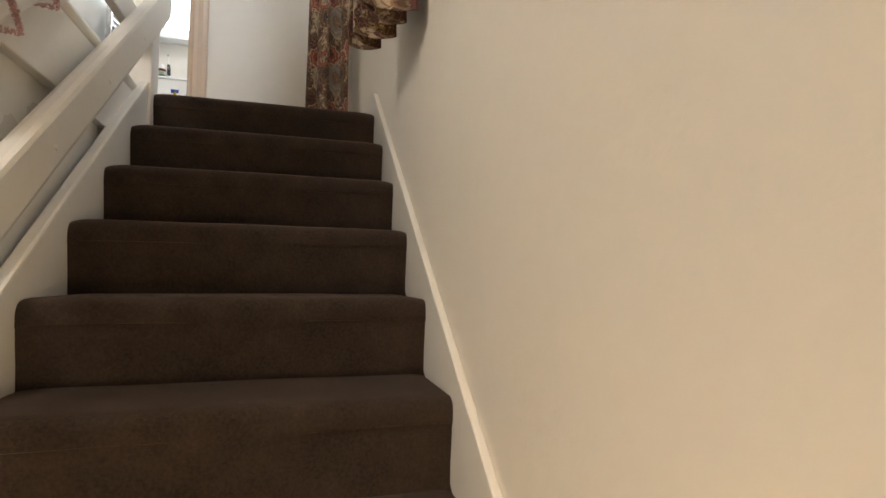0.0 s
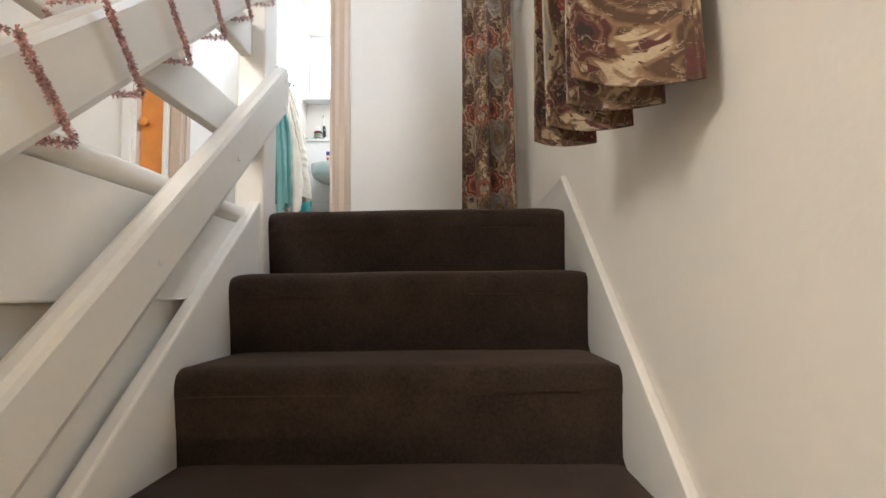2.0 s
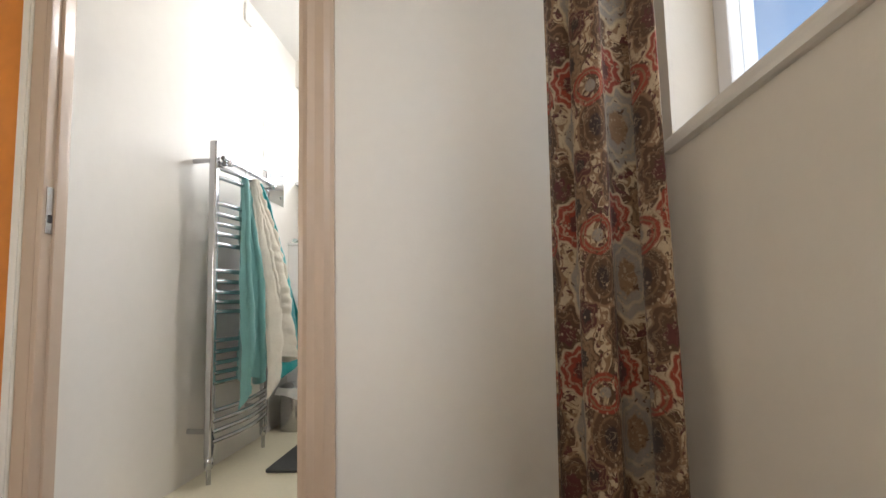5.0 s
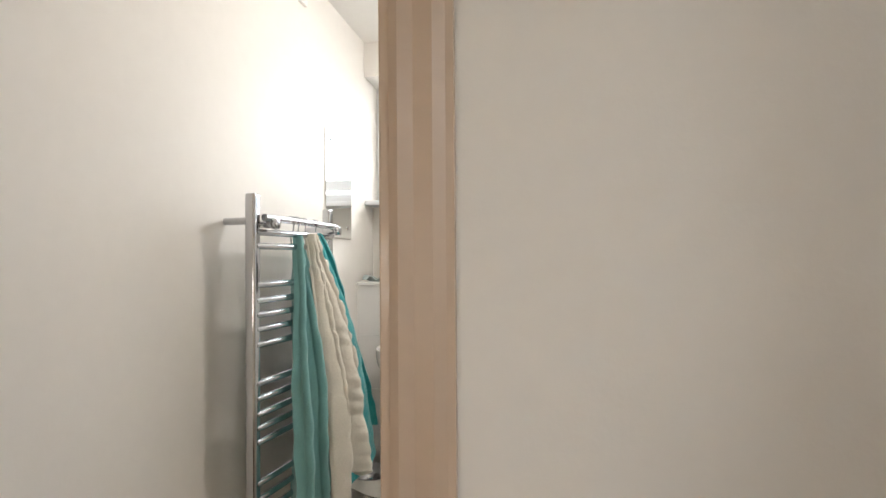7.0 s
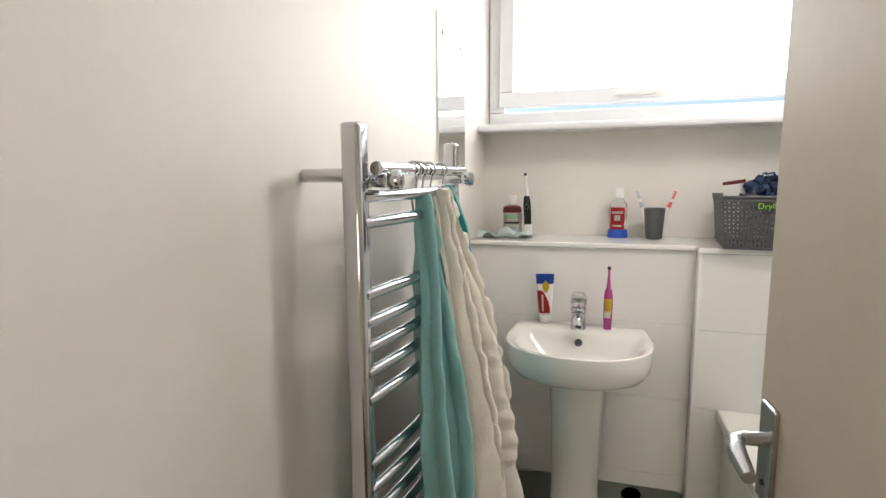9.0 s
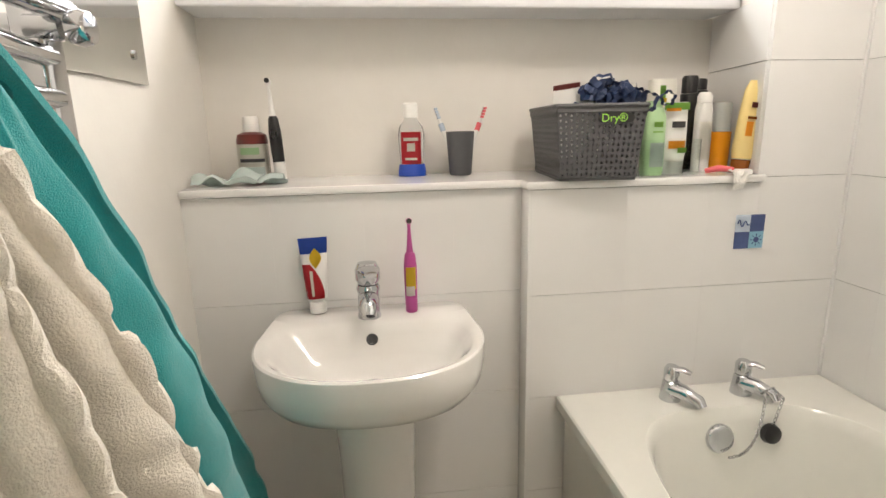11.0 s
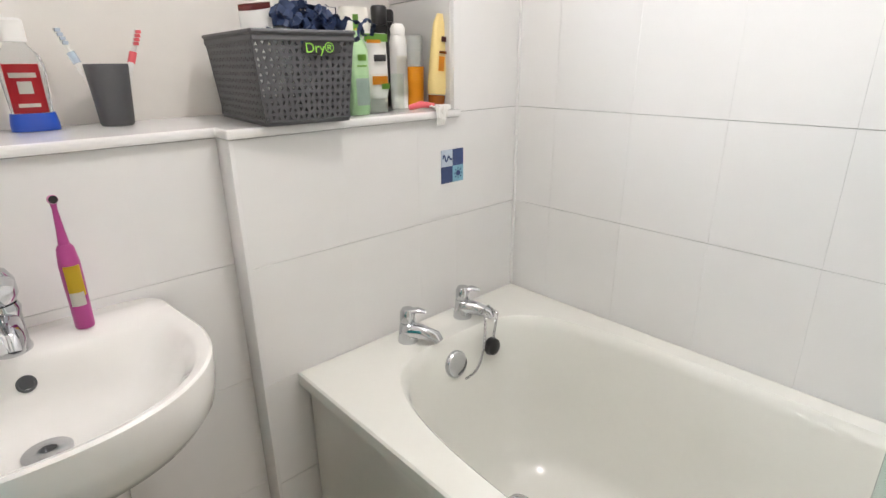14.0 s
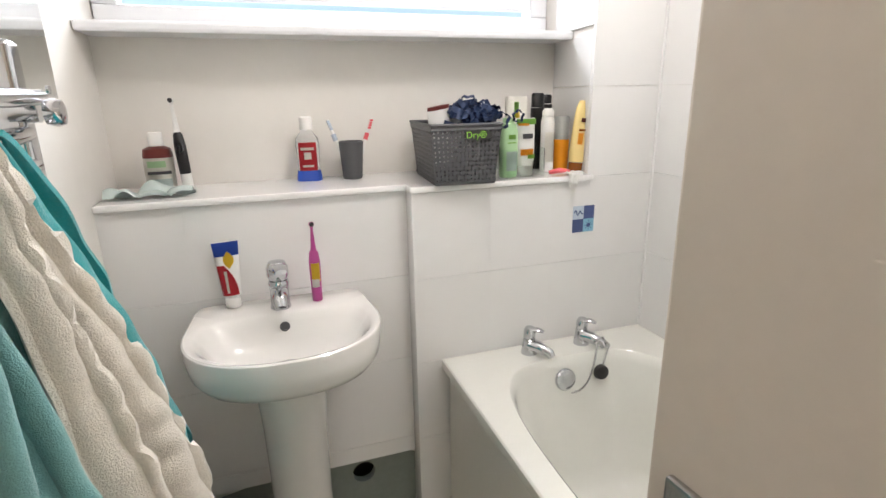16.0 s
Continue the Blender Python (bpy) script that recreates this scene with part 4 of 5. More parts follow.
def label_patch(w, d, z0, z1, a0, a1, bm=None, p=2.6, n=14):
    """A curved label on the front of an oval bottle, between two angles."""
    own = bmesh.new()
    rows = []
    for z in (z0, z1):
        row = []
        for i in range(n + 1):
            t = radians(a0 + (a1 - a0) * i / n)
            c, s_ = math.cos(t), math.sin(t)
            k = (abs(c / (w + 0.0006)) ** p + abs(s_ / (d + 0.0006)) ** p) ** (-1 / p)
            row.append(own.verts.new((k * c, k * s_, z)))
        rows.append(row)
    for i in range(n):
        own.faces.new((rows[0][i], rows[0][i + 1], rows[1][i + 1], rows[1][i]))
    bmesh.ops.solidify(own, geom=own.faces[:], thickness=-0.0004)
    return join(bm, own)


def bottle(name, label, place, turn, body, mat, cap=None, cap_mat=None, patches=(), tilt=(0, 0), p=2.6):
    """body: rows of (half width, half depth, height). patches: (material, z0, z1, angle0, angle1) on the widest row."""
    ob = thing(name, label, name.split("_")[-1])
    ob.matrix_world = pose(*place, tilt[0], tilt[1], turn)
    part("body", rings([oval(w, d, z, p=p) for w, d, z in body]), mat, ob, smooth=True)
    if cap:
        part("cap", rings([oval(w, d, z, p=2.2) for w, d, z in cap]), cap_mat, ob, smooth=True)
    w, d = max(r[0] for r in body), max(r[1] for r in body)
    for k, (m, z0, z1, a0, a1) in enumerate(patches):
        e = 0.0005 * k
        part("label", label_patch(w + e, d + e, z0, z1, a0, a1, p=p), m, ob)
    return ob


# mouthwash with red label and blue base
bottle("mouthwash_bottle", "clear mouthwash bottle with red label and blue base", (-1.06, 3.125, SZ), -8,
       [(0.025, 0.019, 0.002), (0.029, 0.021, 0.01), (0.034, 0.021, 0.10), (0.031, 0.019, 0.122), (0.016, 0.014, 0.14), (0.016, 0.014, 0.145)], CLEAR,
       [(0.018, 0.016, 0.145), (0.018, 0.016, 0.178), (0.014, 0.012, 0.182)], WHITE_PLASTIC,
       [(RED, 0.03, 0.11, 215, 325), (CREAM_PRINT, 0.062, 0.082, 245, 295), (CREAM_PRINT, 0.088, 0.096, 228, 312), (CREAM_PRINT, 0.04, 0.046, 235, 305)])
bm = rings([oval(0.036, 0.025, 0), oval(0.036, 0.025, 0.012), oval(0.033, 0.023, 0.03), oval(0.029, 0.020, 0.03), oval(0.029, 0.020, 0.001)])
tagged(part("dosing_tray", bm, BLUE, smooth=True), "bright blue plastic bottle base", "tray").matrix_world = pose(-1.06, 3.125, SZ - 0.0005, 0, 0, -8)
bottle("medicine_bottle", "amber medicine bottle with white and mint label", (-1.445, 3.09, SZ), 5,
       [(0.034, 0.028, 0), (0.036, 0.03, 0.006), (0.036, 0.03, 0.098), (0.033, 0.028, 0.112), (0.02, 0.019, 0.118)], MAROON,
       [(0.017, 0.017, 0.119), (0.018, 0.018, 0.124), (0.018, 0.018, 0.15), (0.015, 0.015, 0.154)], WHITE_PLASTIC,
       [(CREAM_PRINT, 0.008, 0.09, 195, 345), (GREEN_PALE, 0.066, 0.082, 225, 300), (GREY_PLASTIC, 0.048, 0.056, 222, 318), (MINT, 0.014, 0.036, 225, 315)])
bm = sheet(lambda u, v: Vector((-1.56 + 0.2 * u, 2.97 + 0.075 * v, SZ + 0.006 + 0.03 * abs(noise.noise((u * 4, v * 3, 1.5))) + 0.012 * math.sin(9 * u) * math.sin(5 * v))), 40, 16, 0.0012)
tagged(part("plastic_pouch", bm, MINT, smooth=True), "crumpled pale mint plastic pouch on the shelf", "pouch")


def electric_brush(name, label, place, mats, h, tilt=(0, 0)):
    ob = thing(name, label, "toothbrush")
    ob.matrix_world = pose(*place, tilt[0], tilt[1], 0)
    a, b, c = mats
    part("base", lathe([(0.0125, 0), (0.0135, 0.003), (0.0138, h * 0.2)], n=22), c, ob, smooth=True)
    part("grip", lathe([(0.0138, h * 0.2), (0.0145, h * 0.35), (0.0145, h * 0.5), (0.0115, h * 0.62), (0.008, h * 0.645)], n=22), a, ob, smooth=True)
    part("neck", lathe([(0.0075, h * 0.645), (0.0055, h * 0.75), (0.0035, h * 0.9), (0.0045, h * 0.95)], n=14), b, ob, smooth=True)
    bm = lathe([(0.0065, 0), (0.007, 0.004), (0.007, 0.008), (0.006, 0.016), (0.001, 0.016)], n=16)
    part("brush_head", bm, c, ob, smooth=True).matrix_local = pose(0, 0.004, h * 0.965, 80, 0, 0)
    part("bristles", lathe([(0.0058, 0.009), (0.0058, 0.017), (0.001, 0.0172)], n=12), BLACK, ob).matrix_local = pose(0, 0.003, h * 0.965, 80, 0, 0)
    return ob


eb = electric_brush("electric_toothbrush", "black and white electric toothbrush standing on the shelf", (-1.379, 3.06, SZ), (BLACK, WHITE_PLASTIC, WHITE_PLASTIC), 0.238, (0, -3))
bm = rings([[(0.0075 * k * math.cos(t), 0, 0.012 * k * math.sin(t)) for t in [2 * math.pi * i / 20 for i in range(20)]] for k in (1.0, 0.72)], cap=False)
bmesh.ops.solidify(bm, geom=bm.faces[:], thickness=0.0015)
part("button_ring", bm, WHITE_PLASTIC, eb).matrix_local = pose(0, -0.0142, 0.113)
pk = electric_brush("electric_toothbrush", "magenta children's electric toothbrush standing on the basin", (-1.088, 2.875, 0.803), (PINK, PINK, PINK), 0.212)
part("picture_label", label_patch(0.0146, 0.0146, 0.055, 0.105, 225, 315, p=2), YELLOW, pk)
part("picture_label", label_patch(0.0151, 0.0151, 0.04, 0.062, 225, 300, p=2), CREAM_PRINT, pk)


# toothpaste tube standing on its cap
def toothpaste():
    ob = thing("toothpaste_tube", "red, white and blue toothpaste tube standing on its cap", "toothpaste")
    ob.matrix_world = pose(-1.296, 2.905, 0.803, -6, -1, 6) @ Matrix.Diagonal((1.12, 1.12, 1.14, 1))
    part("cap", lathe([(0.016, 0), (0.017, 0.002), (0.016, 0.02), (0.012, 0.023)], n=22), WHITE_PLASTIC, ob, smooth=True)
    prof = [(0.012, 0.012, 0.023), (0.02, 0.018, 0.03), (0.022, 0.016, 0.06), (0.025, 0.011, 0.1), (0.028, 0.005, 0.135), (0.029, 0.0012, 0.15)]
    part("body", rings([oval(w, d, z, p=2.2) for w, d, z in prof]), WHITE_PLASTIC, ob, smooth=True)

    def front(z):
        for (w0, d0, z0), (w1, d1, z1) in zip(prof, prof[1:]):
            if z <= z1:
                f = (z - z0) / (z1 - z0)
                return w0 + (w1 - w0) * f, d0 + (d1 - d0) * f

    def patch(name, mat, z0, z1, f0, f1, lift):
        own = bmesh.new()
        rows = []
        for j in range(7):
            z = z0 + (z1 - z0) * j / 6
            w, d = front(z)
            a0, a1 = f0(j / 6), f1(j / 6)
            rows.append([own.verts.new((w * x, -(d * (max(0, 1 - abs(x) ** 2.2)) ** (1 / 2.2)) - lift, z)) for x in [a0 + (a1 - a0) * i / 10 for i in range(11)]])
        for r0, r1 in zip(rows, rows[1:]):
            for i in range(10):
                own.faces.new((r0[i], r0[i + 1], r1[i + 1], r1[i]))
        bmesh.ops.solidify(own, geom=own.faces[:], thickness=0.0003)
        part(name, own, mat, ob)
    patch("print", RED, 0.03, 0.098, lambda t: -0.97, lambda t: 0.75 - 1.1 * t * t, 0.0006)
    patch("print", BLUE, 0.118, 0.149, lambda t: -0.98, lambda t: 0.98, 0.0006)
    patch("print", YELLOW, 0.09, 0.128, lambda t: 0.05 - 0.4 * math.sin(math.pi * t), lambda t: 0.1 + 0.45 * math.sin(math.pi * t), 0.0012)
    patch("lettering", CREAM_PRINT, 0.036, 0.085, lambda t: -0.45, lambda t: -0.2, 0.0014)


toothpaste()


# perforated basket
def basket():
    ob = thing("storage_basket", "grey woven-look plastic basket full of toiletries", "basket", place=(-0.664, 2.978, SZ), turn=-5)
    H = 0.158
    def corner(sx, sy, v):
        return Vector((sx * (0.082 + 0.014 * v), sy * (0.127 + 0.014 * v), H * v))
    def wall(c0, c1, cols, rows, slot=None):
        own = bmesh.new()
        def at(u, v):
            return corner(*c0, v).lerp(corner(*c1, v), u)
        def quad(*pts):
            own.faces.new([own.verts.new(at(*p)) for p in pts])
        v0, v1 = 0.05, 0.92
        quad((0, 0), (1, 0), (1, v0), (0, v0))
        quad((0, v1), (1, v1), (1, 1), (0, 1))
        for j in range(rows):
            for i in range(cols):
                a, b = i / cols, (i + 1) / cols
                c, d = v0 + (v1 - v0) * j / rows, v0 + (v1 - v0) * (j + 1) / rows
                w, h = b - a, d - c
                if slot and slot[0] < (a + b) / 2 < slot[1] and (c + d) / 2 > slot[2] - 0.02:
                    quad((a, c), (b, c), (b, d), (a, d))
                    continue
                P, Q, R = (a + 0.2 * w, c + 0.22 * h), (b - 0.2 * w, c + 0.22 * h), (a + 0.5 * w, d - 0.2 * h)
                if (i + j) % 2:
                    P, Q, R = (a + 0.2 * w, d - 0.22 * h), (a + 0.5 * w, c + 0.2 * h), (b - 0.2 * w, d - 0.22 * h)
                    quad((a, c), (b, c), Q)
                    quad((b, c), (b, d), R, Q)
                    quad((b, d), (a, d), P, R)
                    quad((a, d), (a, c), Q, P)
                else:
                    quad((a, c), (b, c), Q, P)
                    quad((b, c), (b, d), R, Q)
                    quad((b, d), (a, d), R)
                    quad((a, d), (a, c), P, R)
        bmesh.ops.remove_doubles(own, verts=own.verts[:], dist=1e-5)
        own.normal_update()
        bmesh.ops.solidify(own, geom=own.faces[:], thickness=0.003)
        return own
    part("front_wall", wall((-1, -1), (1, -1), 16, 11), GREY_PLASTIC, ob)
    part("back_wall", wall((1, 1), (-1, 1), 16, 11), GREY_PLASTIC, ob)
    part("side_wall", wall((-1, 1), (-1, -1), 26, 11), GREY_PLASTIC, ob)
    part("side_wall", wall((1, -1), (1, 1), 26, 11), GREY_PLASTIC, ob)
    part("bottom", box(-0.082, 0.082, -0.127, 0.127, 0.0, 0.004), GREY_PLASTIC, ob)
    rim = [corner(-1, -1, 1), corner(1, -1, 1), corner(1, 1, 1), corner(-1, 1, 1), corner(-1, -1, 1)]
    for a, b in zip(rim, rim[1:]):
        part("rim", tube([a, b], 0.0042, 8), GREY_PLASTIC, ob, smooth=True)
    bm = rings([oval(0.04, 0.012, -0.0025), oval(0.04, 0.012, 0.0)])
    tag = part("handle_slot", bm, BLACK, ob)
    tag.matrix_local = pose(0.03, -0.1422, 0.132, 85, 0, 0)
    cu = bpy.data.curves.new("word", "FONT")
    cu.body, cu.size, cu.extrude, cu.align_x = "Dry\u00ae", 0.024, 0.0004, "CENTER"
    txt = new("word", cu)
    dg = bpy.context.evaluated_depsgraph_get()
    me = bpy.data.meshes.new_from_object(txt.evaluated_get(dg))
    bpy.data.objects.remove(txt)
    me.materials.append(GREENL)
    w = new("lettering", me)
    w.parent = ob
    w.matrix_local = pose(0.025, -0.1427, 0.124, 85, 0, 0)
    w["label"] = "lime green lettering"


basket()
# what fills the basket
bottle("lotion_tube", "white tube with a brown end in the basket", (-0.715, 2.94, SZ + 0.05), 12, [(0.03, 0.014, 0), (0.032, 0.013, 0.1), (0.034, 0.004, 0.15)], WHITE_PLASTIC, [(0.034, 0.0045, 0.15), (0.034, 0.0045, 0.16)], MAROON, tilt=(10, -8))
bottle("pump_bottle", "clear rounded bottle lying in the basket", (-0.695, 2.955, SZ + 0.06), 0, [(0.025, 0.02, 0), (0.035, 0.025, 0.06), (0.028, 0.024, 0.11), (0.008, 0.008, 0.13)], FROST, tilt=(5, 14))


def pouf():
    own = bmesh.new()
    rnd = random.Random(4)
    for k in range(130):
        c = Vector((rnd.gauss(0, 0.042), rnd.gauss(0, 0.03), rnd.gauss(0, 0.013)))
        r = rnd.uniform(0.012, 0.024)
        ax = Vector((rnd.gauss(0, 1), rnd.gauss(0, 1), rnd.gauss(0, 1))).normalized()
        s1 = ax.orthogonal().normalized()
        s2 = ax.cross(s1)
        prev = None
        for i in range(19):
            t = 2 * math.pi * i / 18
            rr = r * (1 + 0.2 * math.sin(5 * t + k))
            d = s1 * math.cos(t) + s2 * math.sin(t)
            p = c + d * rr
            pr = [own.verts.new(p + ax * q + d * 0.004 * math.sin(9 * t)) for q in (-0.007, 0.007)]
            if prev:
                own.faces.new((prev[0], pr[0], pr[1], prev[1]))
            prev = pr
    return own


tagged(part("shower_pouf", pouf(), NAVY, smooth=True), "navy blue net shower pouf on the basket", "pouf", kind="stuff").location = (-0.628, 2.96, SZ + 0.172)
bottle("shampoo_bottle", "white bottle with a purple cap in the basket", (-0.565, 3.02, SZ + 0.05), -6, [(0.024, 0.018, 0), (0.026, 0.019, 0.12), (0.02, 0.016, 0.15), (0.004, 0.004, 0.16)], WHITE_PLASTIC, patches=[(BLUE, 0.12, 0.145, 250, 320)])

# bottles at the end of the shelf
bottle("wash_bottle", "pale green face wash bottle on the shelf", (-0.512, 2.93, SZ), 6, [(0.024, 0.017, 0), (0.027, 0.019, 0.01), (0.027, 0.019, 0.13), (0.02, 0.015, 0.152), (0.012, 0.012, 0.155)], GREEN_PALE, [(0.018, 0.014, 0.155), (0.018, 0.014, 0.168)], GREEN_PALE, [(MINT, 0.02, 0.075, 225, 320), (GREEN, 0.098, 0.101, 235, 305), (GREEN, 0.11, 0.122, 240, 300)])
bottle("scrub_tube", "white tube with green and orange print standing on its cap", (-0.452, 2.945, SZ), 4, [(0.024, 0.018, 0.03), (0.03, 0.018, 0.05), (0.031, 0.012, 0.12), (0.032, 0.002, 0.166)], WHITE_PLASTIC, [(0.025, 0.019, 0), (0.026, 0.02, 0.03)], FROST,
       [(GREEN, 0.148, 0.164, 190, 345), (ORANGE, 0.145, 0.152, 200, 275), (GREY_PLASTIC, 0.108, 0.122, 225, 310), (ORANGE, 0.06, 0.078, 215, 315), (GREEN, 0.05, 0.062, 265, 325)])
bottle("body_wash_bottle", "tall white bottle with a green leaf print", (-0.425, 3.06, SZ), 2, [(0.032, 0.02, 0), (0.036, 0.022, 0.01), (0.036, 0.022, 0.21), (0.034, 0.021, 0.226)], CREAM_PRINT, None, None, [(GREEN, 0.165, 0.21, 230, 262), (YELLOW, 0.16, 0.18, 238, 270)])
bottle("lotion_bottle", "plain white bottle with a domed cap", (-0.352, 2.99, SZ), 0, [(0.019, 0.016, 0), (0.02, 0.017, 0.01), (0.02, 0.017, 0.15), (0.017, 0.015, 0.165)], WHITE_PLASTIC, [(0.017, 0.015, 0.166), (0.018, 0.016, 0.18), (0.012, 0.01, 0.19)], WHITE_PLASTIC, [(CREAM_PRINT, 0.03, 0.12, 220, 320)])
bottle("shampoo_bottle", "tall black shampoo bottle with a flip cap", (-0.345, 3.07, SZ), 0, [(0.02, 0.017, 0), (0.021, 0.018, 0.01), (0.021, 0.018, 0.19)], BLACK, [(0.02, 0.017, 0.192), (0.02, 0.017, 0.23), (0.016, 0.014, 0.235)], BLACK)
bottle("conditioner_bottle", "tall black conditioner bottle on the shelf", (-0.300, 3.10, SZ), 0, [(0.02, 0.017, 0), (0.021, 0.018, 0.01), (0.021, 0.018, 0.2)], BLACK, [(0.019, 0.016, 0.202), (0.019, 0.016, 0.226), (0.015, 0.013, 0.23)], BLACK)
bottle("sun_lotion_bottle", "orange bottle with a clear tall cap", (-0.297, 3.0, SZ), 0, [(0.02, 0.02, 0), (0.023, 0.023, 0.006), (0.025, 0.025, 0.095)], ORANGE, [(0.021, 0.021, 0.096), (0.022, 0.022, 0.16), (0.018, 0.018, 0.166)], FROST, p=2)
bottle("cocoa_lotion_bottle", "butter yellow lotion bottle with amber cap below", (-0.288, 2.93, SZ), -5, [(0.022, 0.015, 0.032), (0.025, 0.016, 0.05), (0.024, 0.013, 0.13), (0.021, 0.008, 0.19), (0.012, 0.002, 0.212)], BUTTER, [(0.021, 0.015, 0), (0.022, 0.016, 0.03)], AMBER,
       [(MAROON, 0.15, 0.162, 245, 295), (ORANGE, 0.085, 0.118, 235, 285), (AMBER, 0.124, 0.13, 235, 305)], tilt=(0, 5))
rz = tagged(new("razor"), "coral pink razor lying on the shelf edge", "razor")
part("handle", tube([(-0.385, 2.915, SZ + 0.007), (-0.36, 2.90, SZ + 0.014), (-0.33, 2.892, SZ + 0.01)], [0.006, 0.008, 0.006], 10), CORAL, rz, smooth=True)
part("head", box(-0.335, -0.298, 2.866, 2.886, SZ, SZ + 0.012, 0.003), WHITE_PLASTIC, rz)

tray = tagged(new("toiletry_tray"), "frosted clear plastic tray holding bottles on the shelf", "tray")
TX0, TX1, TY0, TY1, TH = -0.546, -0.408, 2.902, 2.972, 0.082
part("front_wall", box(TX0, TX1, TY0, TY0 + 0.002, SZ, SZ + TH, 0.0006), TRAY, tray)
part("back_wall", box(TX0, TX1, TY1 - 0.002, TY1, SZ, SZ + TH, 0.0006), TRAY, tray)
for x in (TX0, TX1 - 0.002):
    part("side_wall", box(x, x + 0.002, TY0 + 0.0021, TY1 - 0.0021, SZ, SZ + TH, 0.0006), TRAY, tray)


def wrapper(u, v):
    """A strip of crumpled film that lies on the shelf and hangs over its edge."""
    run = 0.075 * v
    y, z = (2.905 - run, SZ + 0.006) if run < 0.036 else (2.869 - 0.004 * math.sin(60 * (run - 0.036)), SZ + 0.006 - (run - 0.036))
    k = noise.noise((u * 5, v * 6, 4.2))
    return Vector((-0.345 + 0.05 * u * (1 - 0.5 * v) + 0.006 * k, y - 0.006 * abs(k), z + 0.010 * abs(noise.noise((u * 7, v * 5, 9.1)))))


tagged(part("plastic_wrapper", sheet(wrapper, 24, 30, 0.0008), BAG, smooth=True), "crumpled white film wrapper hanging over the shelf edge", "wrapper")

# pedal bin and mat
bn = tagged(new("pedal_bin"), "small chrome pedal bin with a white liner bag", "bin")
part("body", lathe([(0.085, 0), (0.088, 0.01), (0.088, 0.22), (0.086, 0.225)], (-1.44, 2.72, 0), 32), SATIN, bn, smooth=True)
part("lid", lathe([(0.09, 0.226), (0.088, 0.24), (0.06, 0.258), (0.002, 0.264)], (-1.44, 2.72, 0), 32), CHROME, bn, smooth=True)
part("liner_bag", sheet(lambda u, v: Vector((-1.44 + (0.094 + 0.02 * v + 0.01 * math.sin(23 * u)) * math.cos(2 * math.pi * u), 2.72 + (0.094 + 0.02 * v + 0.008 * math.sin(17 * u)) * math.sin(2 * math.pi * u), 0.238 - 0.12 * v * (0.7 + 0.4 * math.sin(7 * u)))), 60, 10, 0.001), BAG, bn, smooth=True)
tagged(part("bath_mat", box(-1.30, -0.80, 1.95, 2.40, 0.001, 0.016, 0.006), MAT_GREY), "dark grey bath mat on the floor", "mat")
tagged(part("ceiling_cord_box", box(-1.574, -1.56, 2.28, 2.36, 2.19, 2.29, 0.004), WHITE_PLASTIC), "small white box high on the wall", "fitting")

# ---- tiles, piece by piece ----
tile_meshes = {}


def tile(parent, axis, u0, u1, z0, z1, face):
    """axis y: a tile facing -y whose face lies at y = face; axis x: facing -x."""
    w, h = round(u1 - u0 - (0.0003 if axis == "x" else 0.0), 4), round(z1 - z0 - 0.0012, 4)
    if w < 0.008 or h < 0.008:
        return
    key = (w, h)
    if key not in tile_meshes:
        own = box(-w / 2, w / 2, 0, 0.012, -h / 2, h / 2)
        bmesh.ops.bevel(own, geom=[e for e in own.edges if all(v.co.y < 0.001 for v in e.verts)], offset=0.0002, segments=1, affect="EDGES")
        me = bpy.data.meshes.new("tile")
        bmesh.ops.recalc_face_normals(own, faces=own.faces)
        own.to_mesh(me)
        own.free()
        me.materials.append(TILE)
        tile_meshes[key] = me
    ob = new("tile", tile_meshes[key])
    ob.parent = parent
    c, zc = (u0 + u1) / 2, (z0 + z1) / 2
    jit = random.uniform(-0.00015, 0.00015)
    ob.matrix_world = pose(c, face + jit, zc) if axis == "y" else pose(face + jit, c, zc, 0, 0, -90)


def tile_field(parent, axis, edges, levels, face):
    for u0, u1 in zip(edges, edges[1:]):
        for z0, z1 in zip(levels, levels[1:]):
            tile(parent, axis, u0, u1, z0, z1, face)


t_north = tagged(new("tiling_north"), "white glazed tiles on the boxing and bath end", "tiles", kind="structure")
tile_field(t_north, "y", [-1.575, -1.390, -1.186, -0.981, -0.820], [0.222, 0.276, 0.554, 0.817, 1.064], 2.941)
tile_field(t_north, "y", [-0.811, -0.587, -0.386, -0.262], [0.03, 0.298, 0.556, 0.817, 1.064], 2.886)
tile_field(t_north, "y", [-0.262, -0.036], [0.03, 0.298, 0.556, 0.817, 1.076], 2.886)
tile_field(t_north, "y", [-0.27, -0.036], [1.076, 1.335, 1.594, 1.853, 2.112, 2.32], 2.886)
t_east = tagged(new("tiling_east"), "white glazed tiles on the wall beside the bath", "tiles", kind="structure")
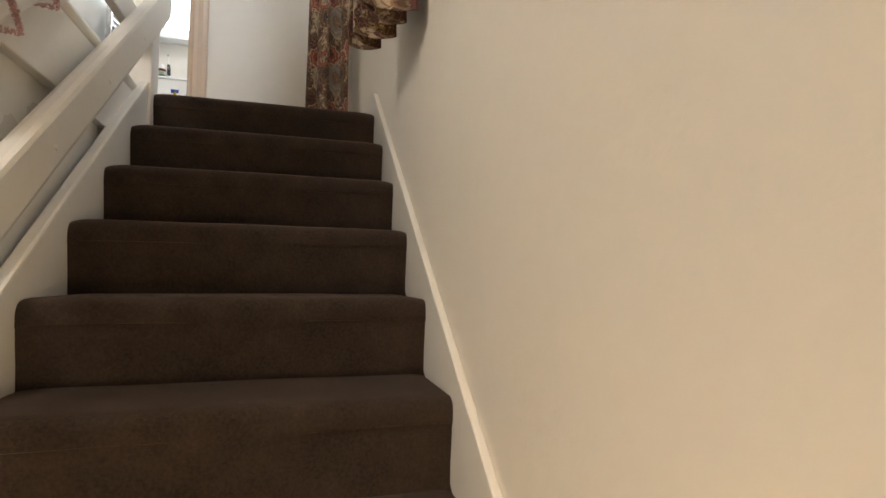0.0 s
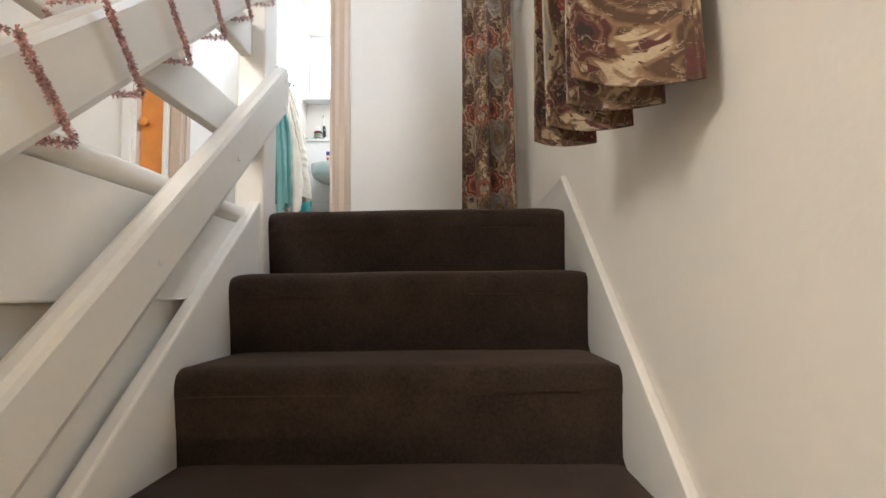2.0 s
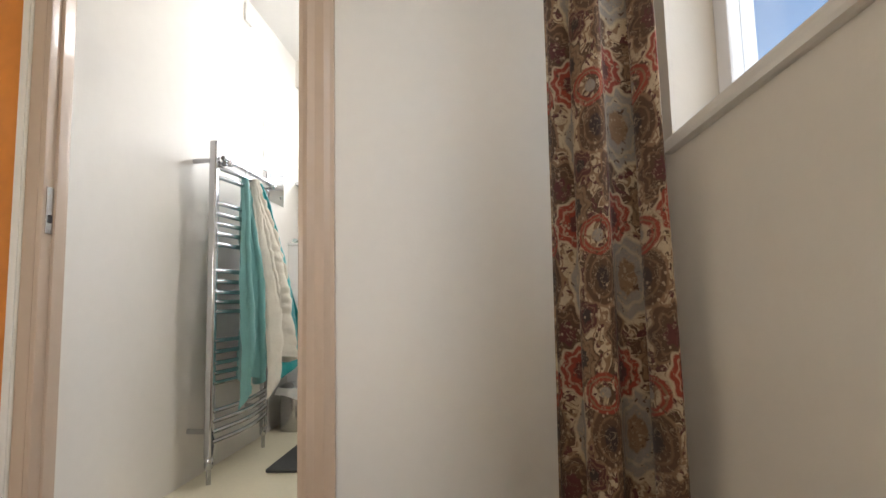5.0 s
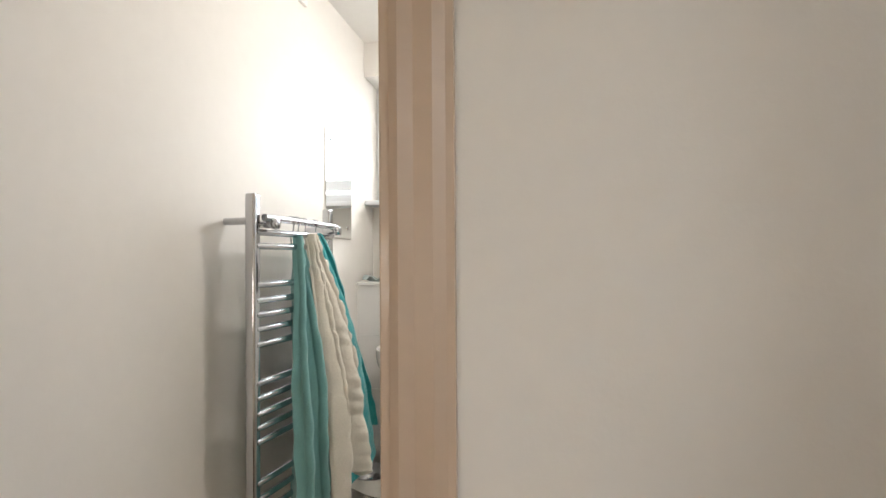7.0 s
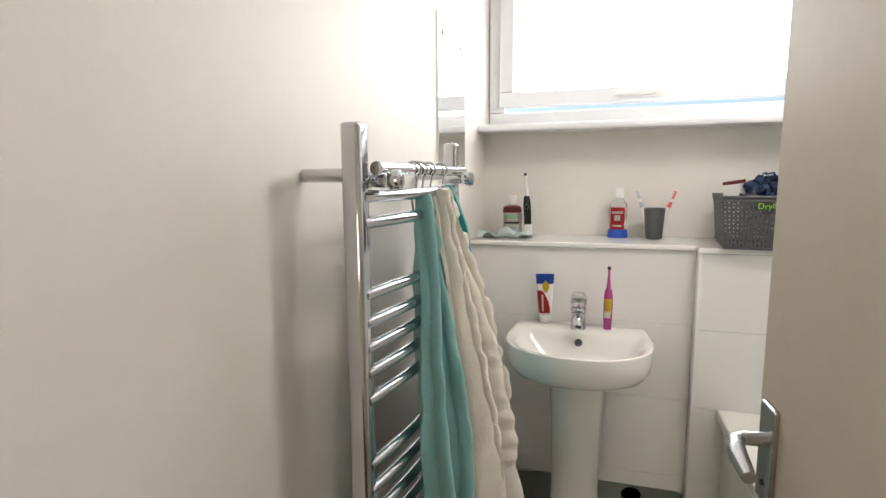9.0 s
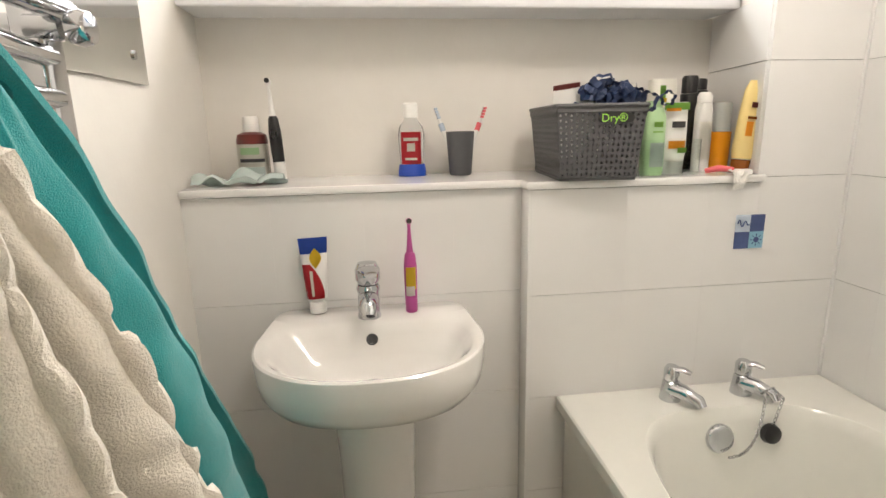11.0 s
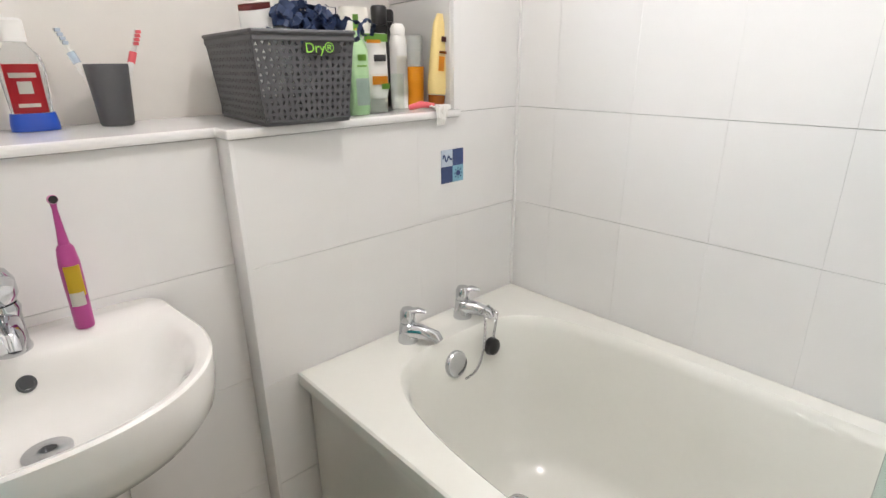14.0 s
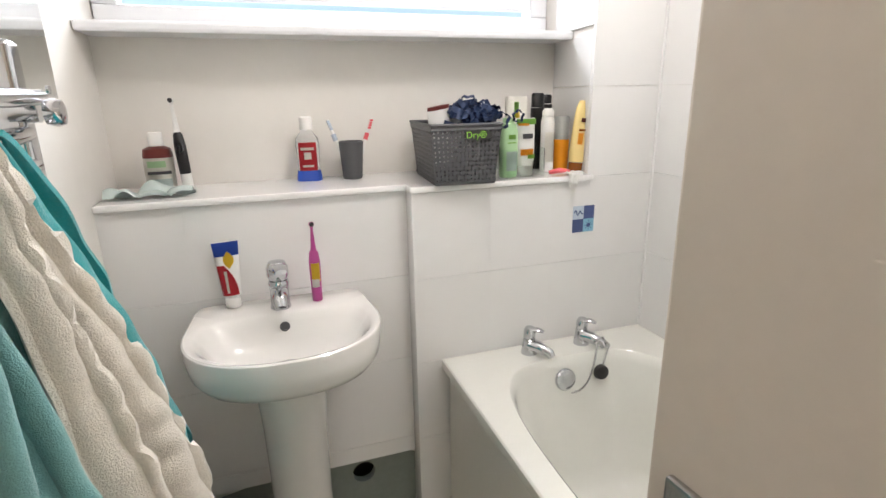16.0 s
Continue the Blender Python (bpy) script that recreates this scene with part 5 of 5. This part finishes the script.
tile_field(t_east, "x", [1.19] + [2.345 - 0.208 * k for k in range(5, -1, -1)] + [2.553, 2.761, 2.885], [0.556, 0.817, 1.076, 1.335, 1.594, 1.853, 2.112, 2.32], -0.034)
t_side = tagged(new("tiling_recess"), "white glazed tiles on the recess side", "tiles", kind="structure")
for z0, z1 in ((1.084, 1.335), (1.335, 1.478), (1.50, 1.75), (1.75, 2.0), (2.0, 2.148)):
    own = prism([(-0.2715, 2.898), (-0.262, 2.898), (-0.2135, 3.188), (-0.223, 3.188)], "z", z0 + 0.0015, z1 - 0.0015, 0.001)
    part("tile", own, TILE, t_side)

setting(part("sealant", box(-0.040, -0.033, 2.880, 2.887, 0.56, 2.32, 0.002), TILE), "white sealant bead in the tiled corner", "trim")

# picture tiles
def picture_tile(m):
    ob = tagged(new("picture_tile"), "small blue picture tile with wave and sun", "picture tile", "picture tiles")
    part("square", box(-0.037, 0.0, -0.003, 0, 0.0, 0.041, 0.0008), ART_PALE, ob)
    part("square", box(0.0, 0.037, -0.003, 0, 0.0, 0.041, 0.0008), ART_DARK, ob)
    part("square", box(-0.037, 0.0, -0.003, 0, -0.041, 0.0, 0.0008), ART_DARK, ob)
    part("square", box(0.0, 0.037, -0.003, 0, -0.041, 0.0, 0.0008), ART_LIGHT, ob)
    own = lathe([(0.001, 0), (0.007, 0), (0.007, 0.0006), (0.001, 0.0007)], n=18)
    part("sun", own, ART_DARK, ob).matrix_local = pose(0.0185, -0.003, -0.02, 90, 0, 0)
    for k in range(8):
        part("ray", box(0.009, 0.0145, -0.0006, 0, -0.001, 0.001), ART_DARK, ob).matrix_local = pose(0.0185, -0.003, -0.02, 0, 45 * k, 0)
    wave = [(-0.033 + 0.03 * i / 20, -0.0035, 0.02 + 0.01 * math.sin(i * 0.6) * (1 - i / 30)) for i in range(21)]
    part("wave", tube(wave, 0.0015, 6), ART_DARK, ob)
    ob.matrix_world = m


picture_tile(pose(-0.277, 2.8865, 0.947))
picture_tile(pose(-0.034, 2.436, 1.46, 0, 0, -90))
